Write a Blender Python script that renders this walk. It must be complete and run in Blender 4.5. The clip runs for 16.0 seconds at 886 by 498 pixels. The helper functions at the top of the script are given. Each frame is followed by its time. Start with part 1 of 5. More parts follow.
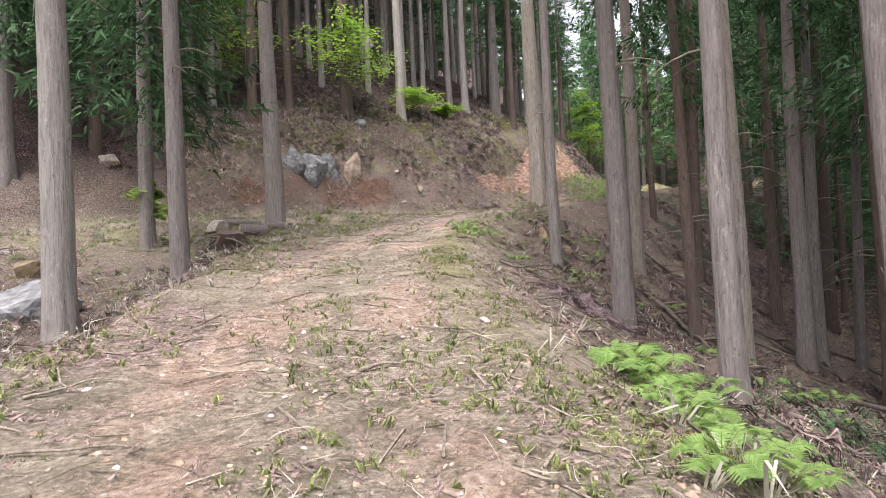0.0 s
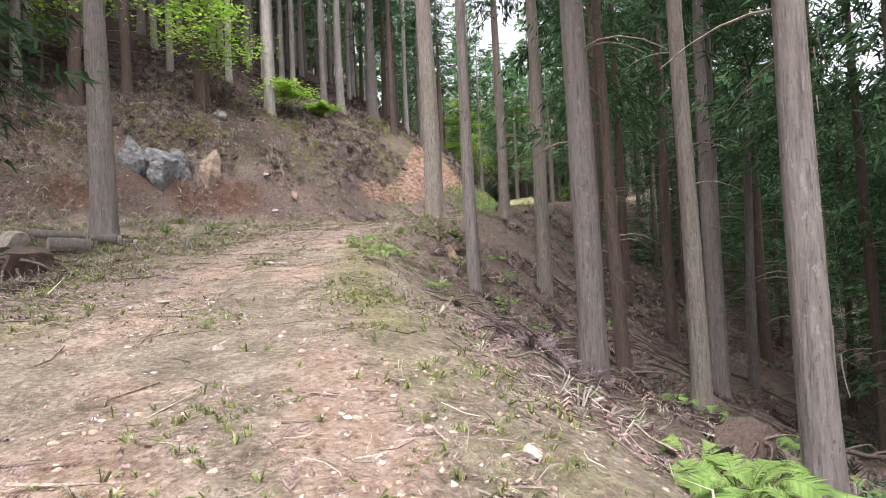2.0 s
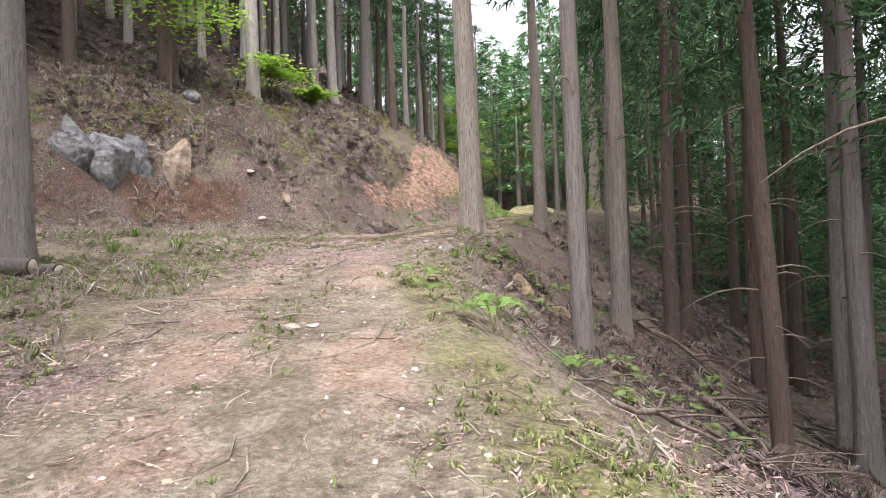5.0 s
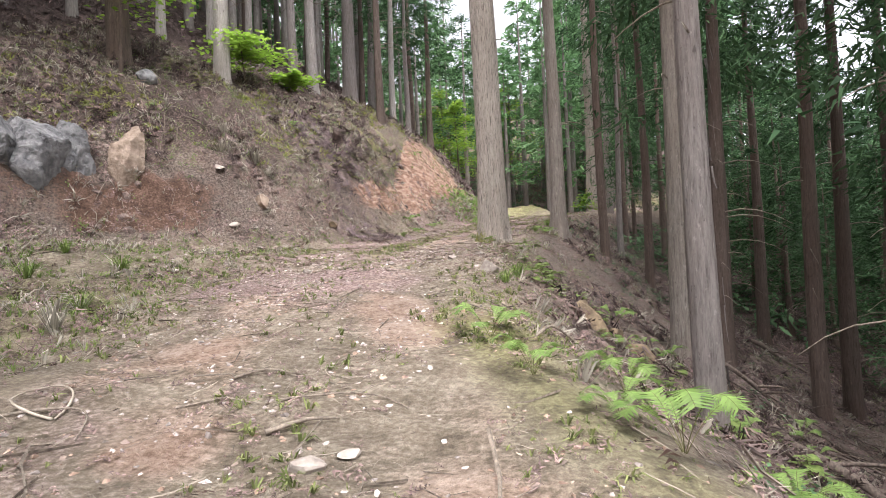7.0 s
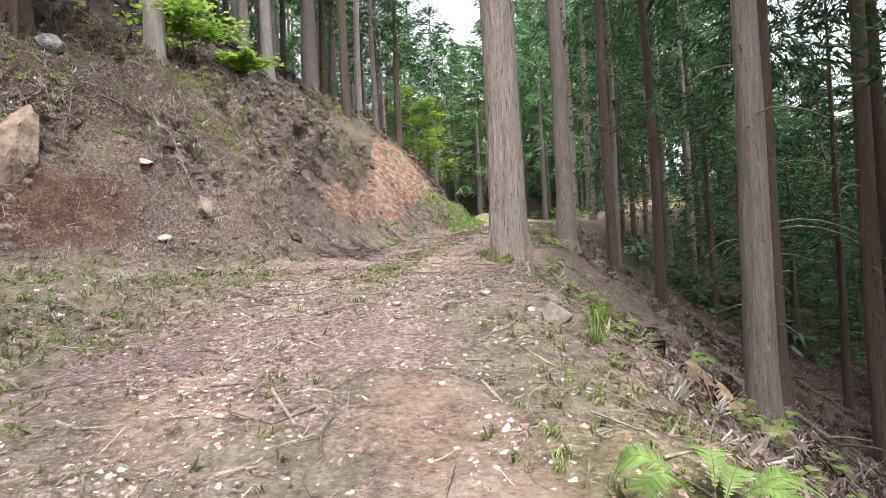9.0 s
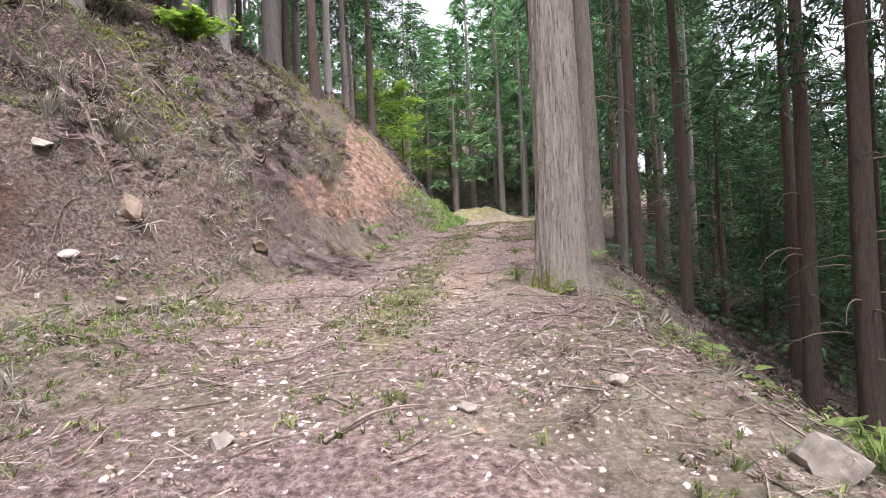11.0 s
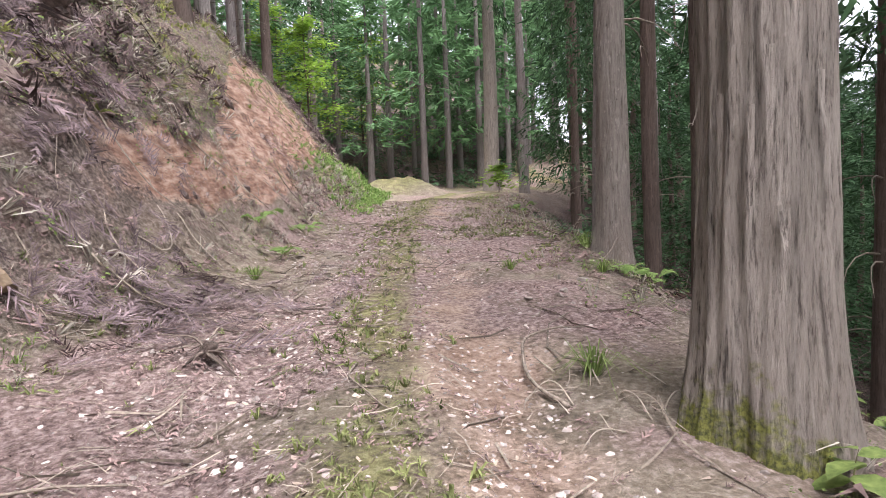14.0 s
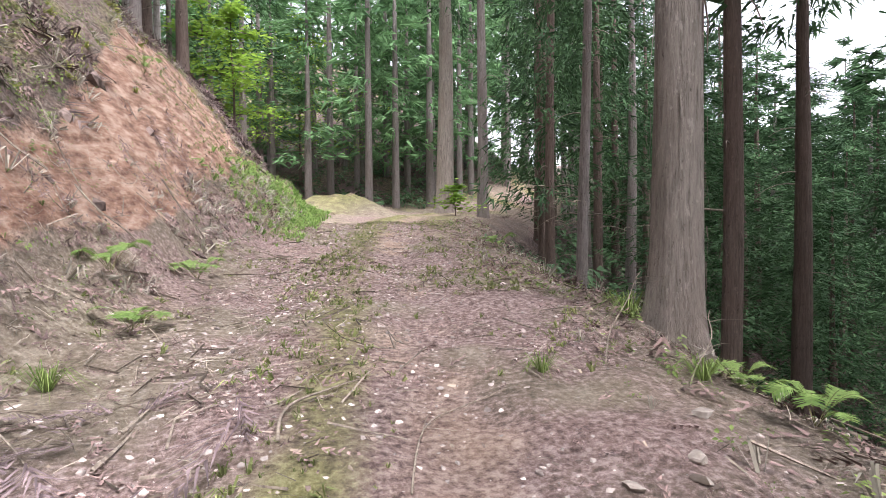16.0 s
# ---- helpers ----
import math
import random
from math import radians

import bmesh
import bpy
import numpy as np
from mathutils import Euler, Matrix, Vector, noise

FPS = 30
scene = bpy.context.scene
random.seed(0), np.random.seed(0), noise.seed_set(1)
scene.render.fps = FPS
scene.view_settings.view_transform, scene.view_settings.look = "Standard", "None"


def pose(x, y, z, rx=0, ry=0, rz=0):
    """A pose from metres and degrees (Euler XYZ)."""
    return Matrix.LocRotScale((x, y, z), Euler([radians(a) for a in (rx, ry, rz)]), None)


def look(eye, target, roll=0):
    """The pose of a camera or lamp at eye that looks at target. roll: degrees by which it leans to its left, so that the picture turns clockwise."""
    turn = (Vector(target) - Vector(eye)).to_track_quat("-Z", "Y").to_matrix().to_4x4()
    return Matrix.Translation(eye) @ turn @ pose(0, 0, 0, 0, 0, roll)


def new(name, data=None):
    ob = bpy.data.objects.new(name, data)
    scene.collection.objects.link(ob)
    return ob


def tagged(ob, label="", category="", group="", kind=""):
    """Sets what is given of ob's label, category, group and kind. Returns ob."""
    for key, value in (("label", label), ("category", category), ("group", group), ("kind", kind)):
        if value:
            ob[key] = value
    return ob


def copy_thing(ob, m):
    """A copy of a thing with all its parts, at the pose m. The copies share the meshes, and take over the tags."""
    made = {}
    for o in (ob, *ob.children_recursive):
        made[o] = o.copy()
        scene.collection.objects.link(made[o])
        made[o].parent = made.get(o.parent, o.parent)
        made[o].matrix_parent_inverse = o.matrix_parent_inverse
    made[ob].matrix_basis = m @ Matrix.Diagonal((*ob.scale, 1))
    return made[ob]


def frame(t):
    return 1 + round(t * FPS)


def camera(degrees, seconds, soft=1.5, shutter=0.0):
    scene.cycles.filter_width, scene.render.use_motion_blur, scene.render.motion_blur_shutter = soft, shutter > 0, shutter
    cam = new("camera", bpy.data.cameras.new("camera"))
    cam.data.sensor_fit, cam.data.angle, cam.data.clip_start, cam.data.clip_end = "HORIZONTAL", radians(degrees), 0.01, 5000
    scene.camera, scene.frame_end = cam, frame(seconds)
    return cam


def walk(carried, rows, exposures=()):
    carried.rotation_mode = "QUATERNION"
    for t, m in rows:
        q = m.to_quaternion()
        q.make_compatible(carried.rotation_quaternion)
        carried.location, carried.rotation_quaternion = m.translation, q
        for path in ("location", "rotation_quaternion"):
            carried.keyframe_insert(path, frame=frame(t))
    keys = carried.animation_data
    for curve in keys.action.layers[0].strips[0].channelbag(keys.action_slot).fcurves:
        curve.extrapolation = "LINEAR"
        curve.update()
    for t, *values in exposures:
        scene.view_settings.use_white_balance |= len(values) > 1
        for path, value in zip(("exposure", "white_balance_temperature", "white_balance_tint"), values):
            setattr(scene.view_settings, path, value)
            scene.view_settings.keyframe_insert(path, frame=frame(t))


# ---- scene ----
cam = camera(75.9, 16.0, soft=0.5)
METRES, EYE, TILT, LEAN, TURN = 24.0, 1.3, 0.0, 0.0, 31.6
ROWS = [
    (0.0, 0.0, 0.0, 0.0, 0.05, 1.05, 2.88),
    (0.5, -0.0075, 0.0264, 0.0037, -3.04, 0.99, 2.89),
    (1.0, -0.0149, 0.0556, 0.0085, -7.2, 0.72, 2.93),
    (1.5, -0.0211, 0.0853, 0.0118, -11.64, 0.74, 2.93),
    (2.0, -0.0299, 0.1185, 0.0155, -13.99, 1.29, 2.9),
    (2.5, -0.0359, 0.152, 0.0188, -15.27, 1.56, 1.52),
    (3.0, -0.0427, 0.1865, 0.0239, -15.49, 1.57, 2.09),
    (3.5, -0.0449, 0.2173, 0.0286, -15.73, 1.58, 2.36),
    (4.0, -0.0508, 0.2489, 0.034, -16.01, 1.58, 2.14),
    (6.5, -0.0631, 0.3961, 0.0551, -19.03, 1.37, 2.71),
    (7.0, -0.0628, 0.4265, 0.0592, -19.88, 1.42, 2.59),
    (7.5, -0.0587, 0.4553, 0.0635, -21.82, 1.6, 2.67),
    (8.0, -0.0563, 0.4864, 0.0669, -22.83, 1.79, 2.64),
    (8.5, -0.0538, 0.5182, 0.071, -23.67, 1.75, 2.71),
    (11.0, -0.0363, 0.6661, 0.0954, -28.55, 0.6, 2.68),
    (11.5, -0.0253, 0.6967, 0.0986, -30.24, 0.66, 2.65),
    (12.0, -0.0133, 0.7262, 0.1021, -30.98, 0.53, 2.73),
    (12.5, 0.001, 0.7555, 0.1064, -31.74, 0.14, 2.91),
    (13.0, 0.0149, 0.7822, 0.1095, -32.95, -0.89, 2.8),
    (13.5, 0.028, 0.8115, 0.1145, -35.93, -3.26, 2.83),
    (14.0, 0.0389, 0.8424, 0.1199, -38.16, -3.21, 2.17),
    (14.5, 0.0535, 0.8716, 0.1234, -38.41, -2.77, 1.83),
    (15.0, 0.0697, 0.8986, 0.1252, -39.22, -1.98, 1.45),
    (15.5, 0.0885, 0.9248, 0.127, -40.83, -1.68, 1.25),
    (16.0, 0.1074, 0.9463, 0.1304, -44.25, -1.48, 0.34),
]
walk(cam, [(t, pose(0, 0, EYE, TILT, LEAN, TURN) @ pose(METRES * x, METRES * y, METRES * z, 90 + pitch, roll, yaw)) for t, x, y, z, yaw, pitch, roll in ROWS],
     exposures=[(0.0, 1.62, 6450, 14), (4.0, 1.79, 6450, 14), (8.5, 1.86, 6450, 14), (11.0, 1.84, 6300, 18), (14.0, 1.84, 6300, 18), (16.0, 2.05, 6300, 17)])

# ---- light ----
# overcast day: a bright, hazy sky and a wide soft sun above the road's clearing
SUN_ELEV, SUN_ROT = radians(66), radians(165)
world = bpy.data.worlds.new("overcast_sky")
scene.world = world
world.use_nodes = True
wn = world.node_tree
sky = wn.nodes.new("ShaderNodeTexSky")
sky.sky_type = "NISHITA"
sky.sun_disc = False
sky.sun_elevation, sky.sun_rotation = SUN_ELEV, SUN_ROT
sky.air_density, sky.dust_density, sky.ozone_density = 1.0, 3.5, 1.5
bw = wn.nodes.new("ShaderNodeHueSaturation")
bw.inputs["Saturation"].default_value = 0.22
wn.links.new(sky.outputs[0], bw.inputs["Color"])
wn.links.new(bw.outputs[0], wn.nodes["Background"].inputs[0])
wn.nodes["Background"].inputs[1].default_value = 0.15
sun = new("sun", bpy.data.lights.new("sun", "SUN"))
sun.data.energy, sun.data.angle, sun.data.color = 1.5, radians(30), (1.0, 0.985, 0.96)
sun.matrix_world = look((0, 0, 60), (60 / math.tan(SUN_ELEV) * -math.sin(SUN_ROT), 60 / math.tan(SUN_ELEV) * -math.cos(SUN_ROT), 0))


# ---- materials ----
def material(name, rough=0.85):
    m = bpy.data.materials.new(name)
    m.use_nodes = True
    b = m.node_tree.nodes["Principled BSDF"]
    b.inputs["Roughness"].default_value = rough
    b.inputs["Specular IOR Level"].default_value = 0.25
    return m, m.node_tree, b


def noise_node(nt, scale, detail=6, stretch=None, rough=0.6, coord="Object"):
    tc = nt.nodes.new("ShaderNodeTexCoord")
    n = nt.nodes.new("ShaderNodeTexNoise")
    n.inputs["Scale"].default_value, n.inputs["Detail"].default_value, n.inputs["Roughness"].default_value = scale, detail, rough
    if stretch:
        mp = nt.nodes.new("ShaderNodeMapping")
        mp.inputs["Scale"].default_value = stretch
        nt.links.new(tc.outputs[coord], mp.inputs[0])
        nt.links.new(mp.outputs[0], n.inputs[0])
    else:
        nt.links.new(tc.outputs[coord], n.inputs[0])
    return n.outputs["Fac"]


def ramp_node(nt, fac, stops):
    r = nt.nodes.new("ShaderNodeValToRGB")
    e = r.color_ramp.elements
    while len(e) < len(stops):
        e.new(0.5)
    for el, (p, c) in zip(e, stops):
        el.position, el.color = p, (*c, 1)
    nt.links.new(fac, r.inputs[0])
    return r.outputs[0]


def mix_node(nt, fac, a, b, mode="MIX"):
    m = nt.nodes.new("ShaderNodeMix")
    m.data_type, m.blend_type = "RGBA", mode
    for sock, v in ((m.inputs[0], fac), (m.inputs[6], a), (m.inputs[7], b)):
        if isinstance(v, (int, float)):
            sock.default_value = v
        elif isinstance(v, tuple):
            sock.default_value = (*v, 1)
        else:
            nt.links.new(v, sock)
    return m.outputs[2]


def math_node(nt, op, a, b=0.0, clamp=False):
    m = nt.nodes.new("ShaderNodeMath")
    m.operation, m.use_clamp = op, clamp
    for sock, v in ((m.inputs[0], a), (m.inputs[1], b)):
        if isinstance(v, (int, float)):
            sock.default_value = v
        else:
            nt.links.new(v, sock)
    return m.outputs[0]


def bump(nt, b, fac, strength, dist):
    n = nt.nodes.new("ShaderNodeBump")
    n.inputs["Strength"].default_value, n.inputs["Distance"].default_value = strength, dist
    nt.links.new(fac, n.inputs["Height"])
    nt.links.new(n.outputs[0], b.inputs["Normal"])


def varied(name, dark, light, scale=8, rough=0.85, by="island", jitter=0.35, stretch=None, bump_by=0.4, bump_dist=0.01, through_light=0.0):
    """A material that runs from dark to light by noise, and varies from piece to piece."""
    m, nt, b = material(name, rough)
    n = noise_node(nt, scale, stretch=stretch)
    col = ramp_node(nt, n, [(0.32, dark), (0.68, light)])
    if by == "island":
        rnd = nt.nodes.new("ShaderNodeNewGeometry").outputs["Random Per Island"]
    else:
        rnd = nt.nodes.new("ShaderNodeObjectInfo").outputs["Random"]
    h = nt.nodes.new("ShaderNodeHueSaturation")
    nt.links.new(col, h.inputs["Color"])
    nt.links.new(math_node(nt, "MULTIPLY_ADD", rnd, 2 * jitter), h.inputs["Value"])
    h.inputs["Value"].links[0].from_node.inputs[2].default_value = 1 - jitter
    nt.links.new(h.outputs[0], b.inputs["Base Color"])
    if bump_by:
        bump(nt, b, n, bump_by, bump_dist)
    if through_light:
        tr = nt.nodes.new("ShaderNodeBsdfTranslucent")
        nt.links.new(h.outputs[0], tr.inputs["Color"])
        mx = nt.nodes.new("ShaderNodeMixShader")
        mx.inputs[0].default_value = through_light
        nt.links.new(b.outputs[0], mx.inputs[1])
        nt.links.new(tr.outputs[0], mx.inputs[2])
        nt.links.new(mx.outputs[0], nt.nodes["Material Output"].inputs[0])
    return m


def bark_material(name, dark, light, warm, mossy=False):
    m, nt, b = material(name, 0.9)
    fib = noise_node(nt, 44 if mossy else 30, 8, (1, 1, 0.1 if mossy else 0.09), 0.7)
    fine = noise_node(nt, 70, 4, (1, 1, 0.2), 0.6)
    blot = noise_node(nt, 1.3, 4, (1, 1, 0.4))
    h = math_node(nt, "MULTIPLY_ADD", fine, 0.35)
    h.node.inputs[2].default_value = 0.0
    tot = math_node(nt, "ADD", fib, h)
    if mossy:
        col = ramp_node(nt, tot, [(0.5, dark), (0.65, light), (0.85, tuple(min(1, 1.3 * c) for c in light))])
    else:
        mean = tuple(0.35 * a + 0.65 * c for a, c in zip(dark, light))
        col = ramp_node(nt, tot, [(0.44, dark), (0.6, mean), (0.72, light), (0.9, tuple(min(1, 1.2 * c) for c in light))])
        flake = noise_node(nt, 17, 4, (1, 1, 0.45), 0.65)
        col = mix_node(nt, ramp_node(nt, flake, [(0.60, (0, 0, 0)), (0.67, (0.75, 0.75, 0.75))]), col, tuple(min(1, 1.45 * c) for c in light))
        col = mix_node(nt, ramp_node(nt, flake, [(0.31, (0.8, 0.8, 0.8)), (0.37, (0, 0, 0))]), col, dark)
    patch = ramp_node(nt, blot, [(0.42, (0, 0, 0)), (0.7, (1, 1, 1))])
    col = mix_node(nt, math_node(nt, "MULTIPLY", patch, 0.55), col, warm)
    if mossy:
        tc = nt.nodes.new("ShaderNodeTexCoord")
        sp = nt.nodes.new("ShaderNodeSeparateXYZ")
        nt.links.new(tc.outputs["Object"], sp.inputs[0])
        cover = math_node(nt, "SUBTRACT", noise_node(nt, 9, 5), math_node(nt, "MULTIPLY", sp.outputs[2], 0.75))
        cover = math_node(nt, "SUBTRACT", cover, math_node(nt, "MULTIPLY", sp.outputs[0], 0.9))
        cover = math_node(nt, "SUBTRACT", cover, math_node(nt, "MULTIPLY", sp.outputs[1], 0.35))
        green = ramp_node(nt, noise_node(nt, 45, 4), [(0.38, (0.06, 0.07, 0.014)), (0.62, (0.24, 0.25, 0.05))])
        col = mix_node(nt, ramp_node(nt, cover, [(0.55, (0, 0, 0)), (0.72, (0.9, 0.9, 0.9))]), col, green)
    h2 = nt.nodes.new("ShaderNodeHueSaturation")
    rnd = nt.nodes.new("ShaderNodeObjectInfo").outputs["Random"]
    v = math_node(nt, "MULTIPLY_ADD", rnd, 0.4)
    v.node.inputs[2].default_value = 0.8
    nt.links.new(v, h2.inputs["Value"])
    nt.links.new(col, h2.inputs["Color"])
    nt.links.new(h2.outputs[0], b.inputs["Base Color"])
    bump(nt, b, tot, 1.0, 0.05)
    return m


def ground_material():
    """Litter, bare dirt, moss and red clay, laid by the masks that the terrain carries."""
    m, nt, b = material("forest_ground", 0.95)
    at = nt.nodes.new("ShaderNodeVertexColor")
    at.layer_name = "cover"
    sep = nt.nodes.new("ShaderNodeSeparateColor")
    nt.links.new(at.outputs[0], sep.inputs[0])
    big, mid, fine, grit = noise_node(nt, 0.6, 5), noise_node(nt, 3.5, 6), noise_node(nt, 22, 6, None, 0.7), noise_node(nt, 90, 3, None, 0.7)
    at2 = nt.nodes.new("ShaderNodeVertexColor")
    at2.layer_name = "litter"
    sep2 = nt.nodes.new("ShaderNodeSeparateColor")
    nt.links.new(at2.outputs[0], sep2.inputs[0])
    soft = math_node(nt, "ADD", math_node(nt, "MULTIPLY", mid, 0.4), math_node(nt, "MULTIPLY", fine, 0.6))
    streak = noise_node(nt, 7, 5, (1, 0.35, 1), 0.65)
    litter = ramp_node(nt, fine, [(0.36, (0.055, 0.043, 0.036)), (0.5, (0.17, 0.135, 0.115)), (0.64, (0.34, 0.285, 0.25))])
    litter = mix_node(nt, ramp_node(nt, mid, [(0.45, (0, 0, 0)), (0.7, (1, 1, 1))]), litter, mix_node(nt, 0.5, litter, (0.19, 0.12, 0.095)))
    thin = ramp_node(nt, soft, [(0.37, (0.14, 0.112, 0.082)), (0.5, (0.27, 0.225, 0.172)), (0.62, (0.44, 0.385, 0.31))])
    litter = mix_node(nt, sep2.outputs[2], litter, thin)
    # Dark litter colour that also carries tree shade on hill and wood floor.
    humus = ramp_node(nt, fine, [(0.36, (0.018, 0.012, 0.011)), (0.5, (0.075, 0.052, 0.046)), (0.64, (0.22, 0.165, 0.15))])
    sprays = ramp_node(nt, fine, [(0.36, (0.12, 0.08, 0.073)), (0.5, (0.29, 0.208, 0.19)), (0.62, (0.48, 0.38, 0.355))])
    dirt = ramp_node(nt, soft, [(0.37, (0.19, 0.118, 0.085)), (0.48, (0.365, 0.26, 0.20)), (0.63, (0.57, 0.45, 0.375))])
    moss = ramp_node(nt, soft, [(0.38, (0.09, 0.09, 0.034)), (0.5, (0.21, 0.205, 0.085)), (0.62, (0.36, 0.34, 0.185))])
    clay = ramp_node(nt, streak, [(0.36, (0.17, 0.088, 0.062)), (0.5, (0.37, 0.222, 0.16)), (0.64, (0.57, 0.42, 0.33))])
    clay = mix_node(nt, ramp_node(nt, fine, [(0.5, (0, 0, 0)), (0.68, (0.5, 0.5, 0.5))]), clay, dirt)
    clay = mix_node(nt, ramp_node(nt, big, [(0.5, (0, 0, 0)), (0.72, (0.6, 0.6, 0.6))]), clay, litter)

    def cut(mask, lo, hi):
        t = math_node(nt, "ADD", mask, math_node(nt, "MULTIPLY", math_node(nt, "SUBTRACT", soft, 0.5), 1.3))
        return ramp_node(nt, t, [(lo, (0, 0, 0)), (hi, (1, 1, 1))])
    col = mix_node(nt, cut(sep2.outputs[0], 0.3, 0.75), litter, humus)
    col = mix_node(nt, cut(sep2.outputs[1], 0.35, 0.7), col, sprays)
    col = mix_node(nt, cut(sep.outputs[0], 0.28, 0.62), col, dirt)
    col = mix_node(nt, cut(sep.outputs[1], 0.38, 0.8), col, moss)
    col = mix_node(nt, cut(sep.outputs[2], 0.35, 0.6), col, clay)
    # Dug earth, coloured darker than the clay for the shade under the overhang.
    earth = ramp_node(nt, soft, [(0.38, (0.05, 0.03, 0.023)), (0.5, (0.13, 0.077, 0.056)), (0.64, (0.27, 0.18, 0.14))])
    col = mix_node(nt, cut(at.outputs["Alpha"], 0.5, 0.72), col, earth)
    tone = ramp_node(nt, big, [(0.3, (0.8, 0.8, 0.8)), (0.7, (1.15, 1.12, 1.1))])
    col = mix_node(nt, 1.0, col, tone, "MULTIPLY")
    nt.links.new(col, b.inputs["Base Color"])
    bump(nt, b, math_node(nt, "ADD", fine, math_node(nt, "MULTIPLY", grit, 0.5)), 1.0, 0.06)
    return m


BARK = bark_material("cedar_bark", (0.085, 0.071, 0.066), (0.245, 0.217, 0.203), (0.19, 0.152, 0.135))
BARK_TAN = bark_material("old_cedar_bark", (0.095, 0.078, 0.066), (0.285, 0.25, 0.22), (0.23, 0.18, 0.148))
BARK_OLD = bark_material("mossy_old_cedar_bark", (0.085, 0.07, 0.06), (0.33, 0.29, 0.255), (0.22, 0.178, 0.15), True)
# Darker copy of BARK standing in for shade; saplings and stumps use it too.
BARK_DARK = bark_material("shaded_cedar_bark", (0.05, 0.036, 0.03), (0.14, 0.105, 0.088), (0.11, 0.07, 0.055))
BARK_PALE = bark_material("pale_cedar_bark", (0.14, 0.12, 0.11), (0.34, 0.31, 0.29), (0.26, 0.228, 0.205))
NEEDLES = varied("cedar_needles", (0.03, 0.068, 0.032), (0.08, 0.15, 0.066), 0.7, 0.9, "island", 0.5, None, 0, through_light=0.25)
# Lighter copy of the needles: light on the far trees put into their colour.
NEEDLES_LIT = varied("lit_cedar_needles", (0.09, 0.18, 0.085), (0.19, 0.34, 0.15), 0.5, 0.9, "island", 0.4, None, 0, through_light=0.35)
DARKWOOD = varied("rotten_wood", (0.06, 0.045, 0.038), (0.19, 0.15, 0.125), 30, 0.9, "object", 0.4, (1, 1, 0.3), 0.3, 0.004)
DEADWOOD = varied("dead_wood", (0.10, 0.08, 0.065), (0.30, 0.25, 0.20), 30, 0.9, "island", 0.4, (1, 1, 0.3), 0.3, 0.004)
FRONDS = varied("dead_fronds", (0.10, 0.068, 0.064), (0.31, 0.215, 0.195), 6, 0.9, "island", 0.5, None, 0)
GROUND = ground_material()


# ---- mesh helpers ----
class Soup:
    """Collects vertices and faces for one mesh."""

    def __init__(self):
        self.v, self.f, self.n = [], [], 0

    def add(self, verts, faces):
        self.v.append(np.asarray(verts, float).reshape(-1, 3))
        self.f.extend([tuple(i + self.n for i in f) for f in faces])
        self.n += len(self.v[-1])

    def tube(self, pts, radii, sides=6, cap=True):
        pts = np.asarray(pts, float)
        k = len(pts)
        d = np.gradient(pts, axis=0)
        d /= np.linalg.norm(d, axis=1)[:, None] + 1e-9
        ref = np.where(np.abs(d[:, 2:3]) > 0.9, np.array([[1.0, 0, 0]]), np.array([[0, 0, 1.0]]))
        u = np.cross(d, ref)
        u /= np.linalg.norm(u, axis=1)[:, None] + 1e-9
        w = np.cross(d, u)
        a = np.linspace(0, 2 * np.pi, sides, endpoint=False)
        ring = pts[:, None] + np.asarray(radii, float)[:, None, None] * (np.cos(a)[None, :, None] * u[:, None] + np.sin(a)[None, :, None] * w[:, None])
        fs = [(i * sides + j, i * sides + (j + 1) % sides, (i + 1) * sides + (j + 1) % sides, (i + 1) * sides + j) for i in range(k - 1) for j in range(sides)]
        if cap:
            fs += [tuple(range(sides - 1, -1, -1)), tuple((k - 1) * sides + j for j in range(sides))]
        self.add(ring.reshape(-1, 3), fs)

    def mesh(self, name, mat, smooth=True):
        me = bpy.data.meshes.new(name)
        me.from_pydata(np.vstack(self.v).tolist(), [], self.f)
        me.materials.append(mat)
        if smooth:
            me.polygons.foreach_set("use_smooth", np.ones(len(me.polygons), bool))
        me.update()
        return me


def part(name, soup, mat, parent=None, label="", smooth=True):
    ob = new(name, soup.mesh(name, mat, smooth) if isinstance(soup, Soup) else soup)
    if parent:
        ob.parent = parent
    if label:
        ob["label"] = label
    return ob


def quick_mesh(name, V, F, mat, smooth=False):
    """A mesh from arrays whose faces all have the same number of corners."""
    me = bpy.data.meshes.new(name)
    k = F.shape[1]
    me.vertices.add(len(V))
    me.vertices.foreach_set("co", np.ascontiguousarray(V, dtype=np.float32).ravel())
    me.loops.add(F.size)
    me.loops.foreach_set("vertex_index", F.astype(np.int32).ravel())
    me.polygons.add(len(F))
    me.polygons.foreach_set("loop_start", np.arange(0, F.size, k, dtype=np.int32))
    me.polygons.foreach_set("use_smooth", np.full(len(F), smooth))
    me.materials.append(mat)
    me.update(calc_edges=True)
    return me


# ---- terrain ----
ROAD = [(9, -14, -1.7), (4.2, -6, -0.75), (0.1, -0.1, 0.0), (-3.4, 3.9, 0.66), (-6.6, 8.3, 1.42), (-8.6, 12.6, 2.12), (-9.6, 17.0, 2.82),
        (-9.7, 21.5, 3.29), (-9.2, 27.5, 3.92), (-8.3, 34, 4.6), (-6.4, 40, 5.1), (-2.5, 47, 5.5), (6, 56, 6.0)]
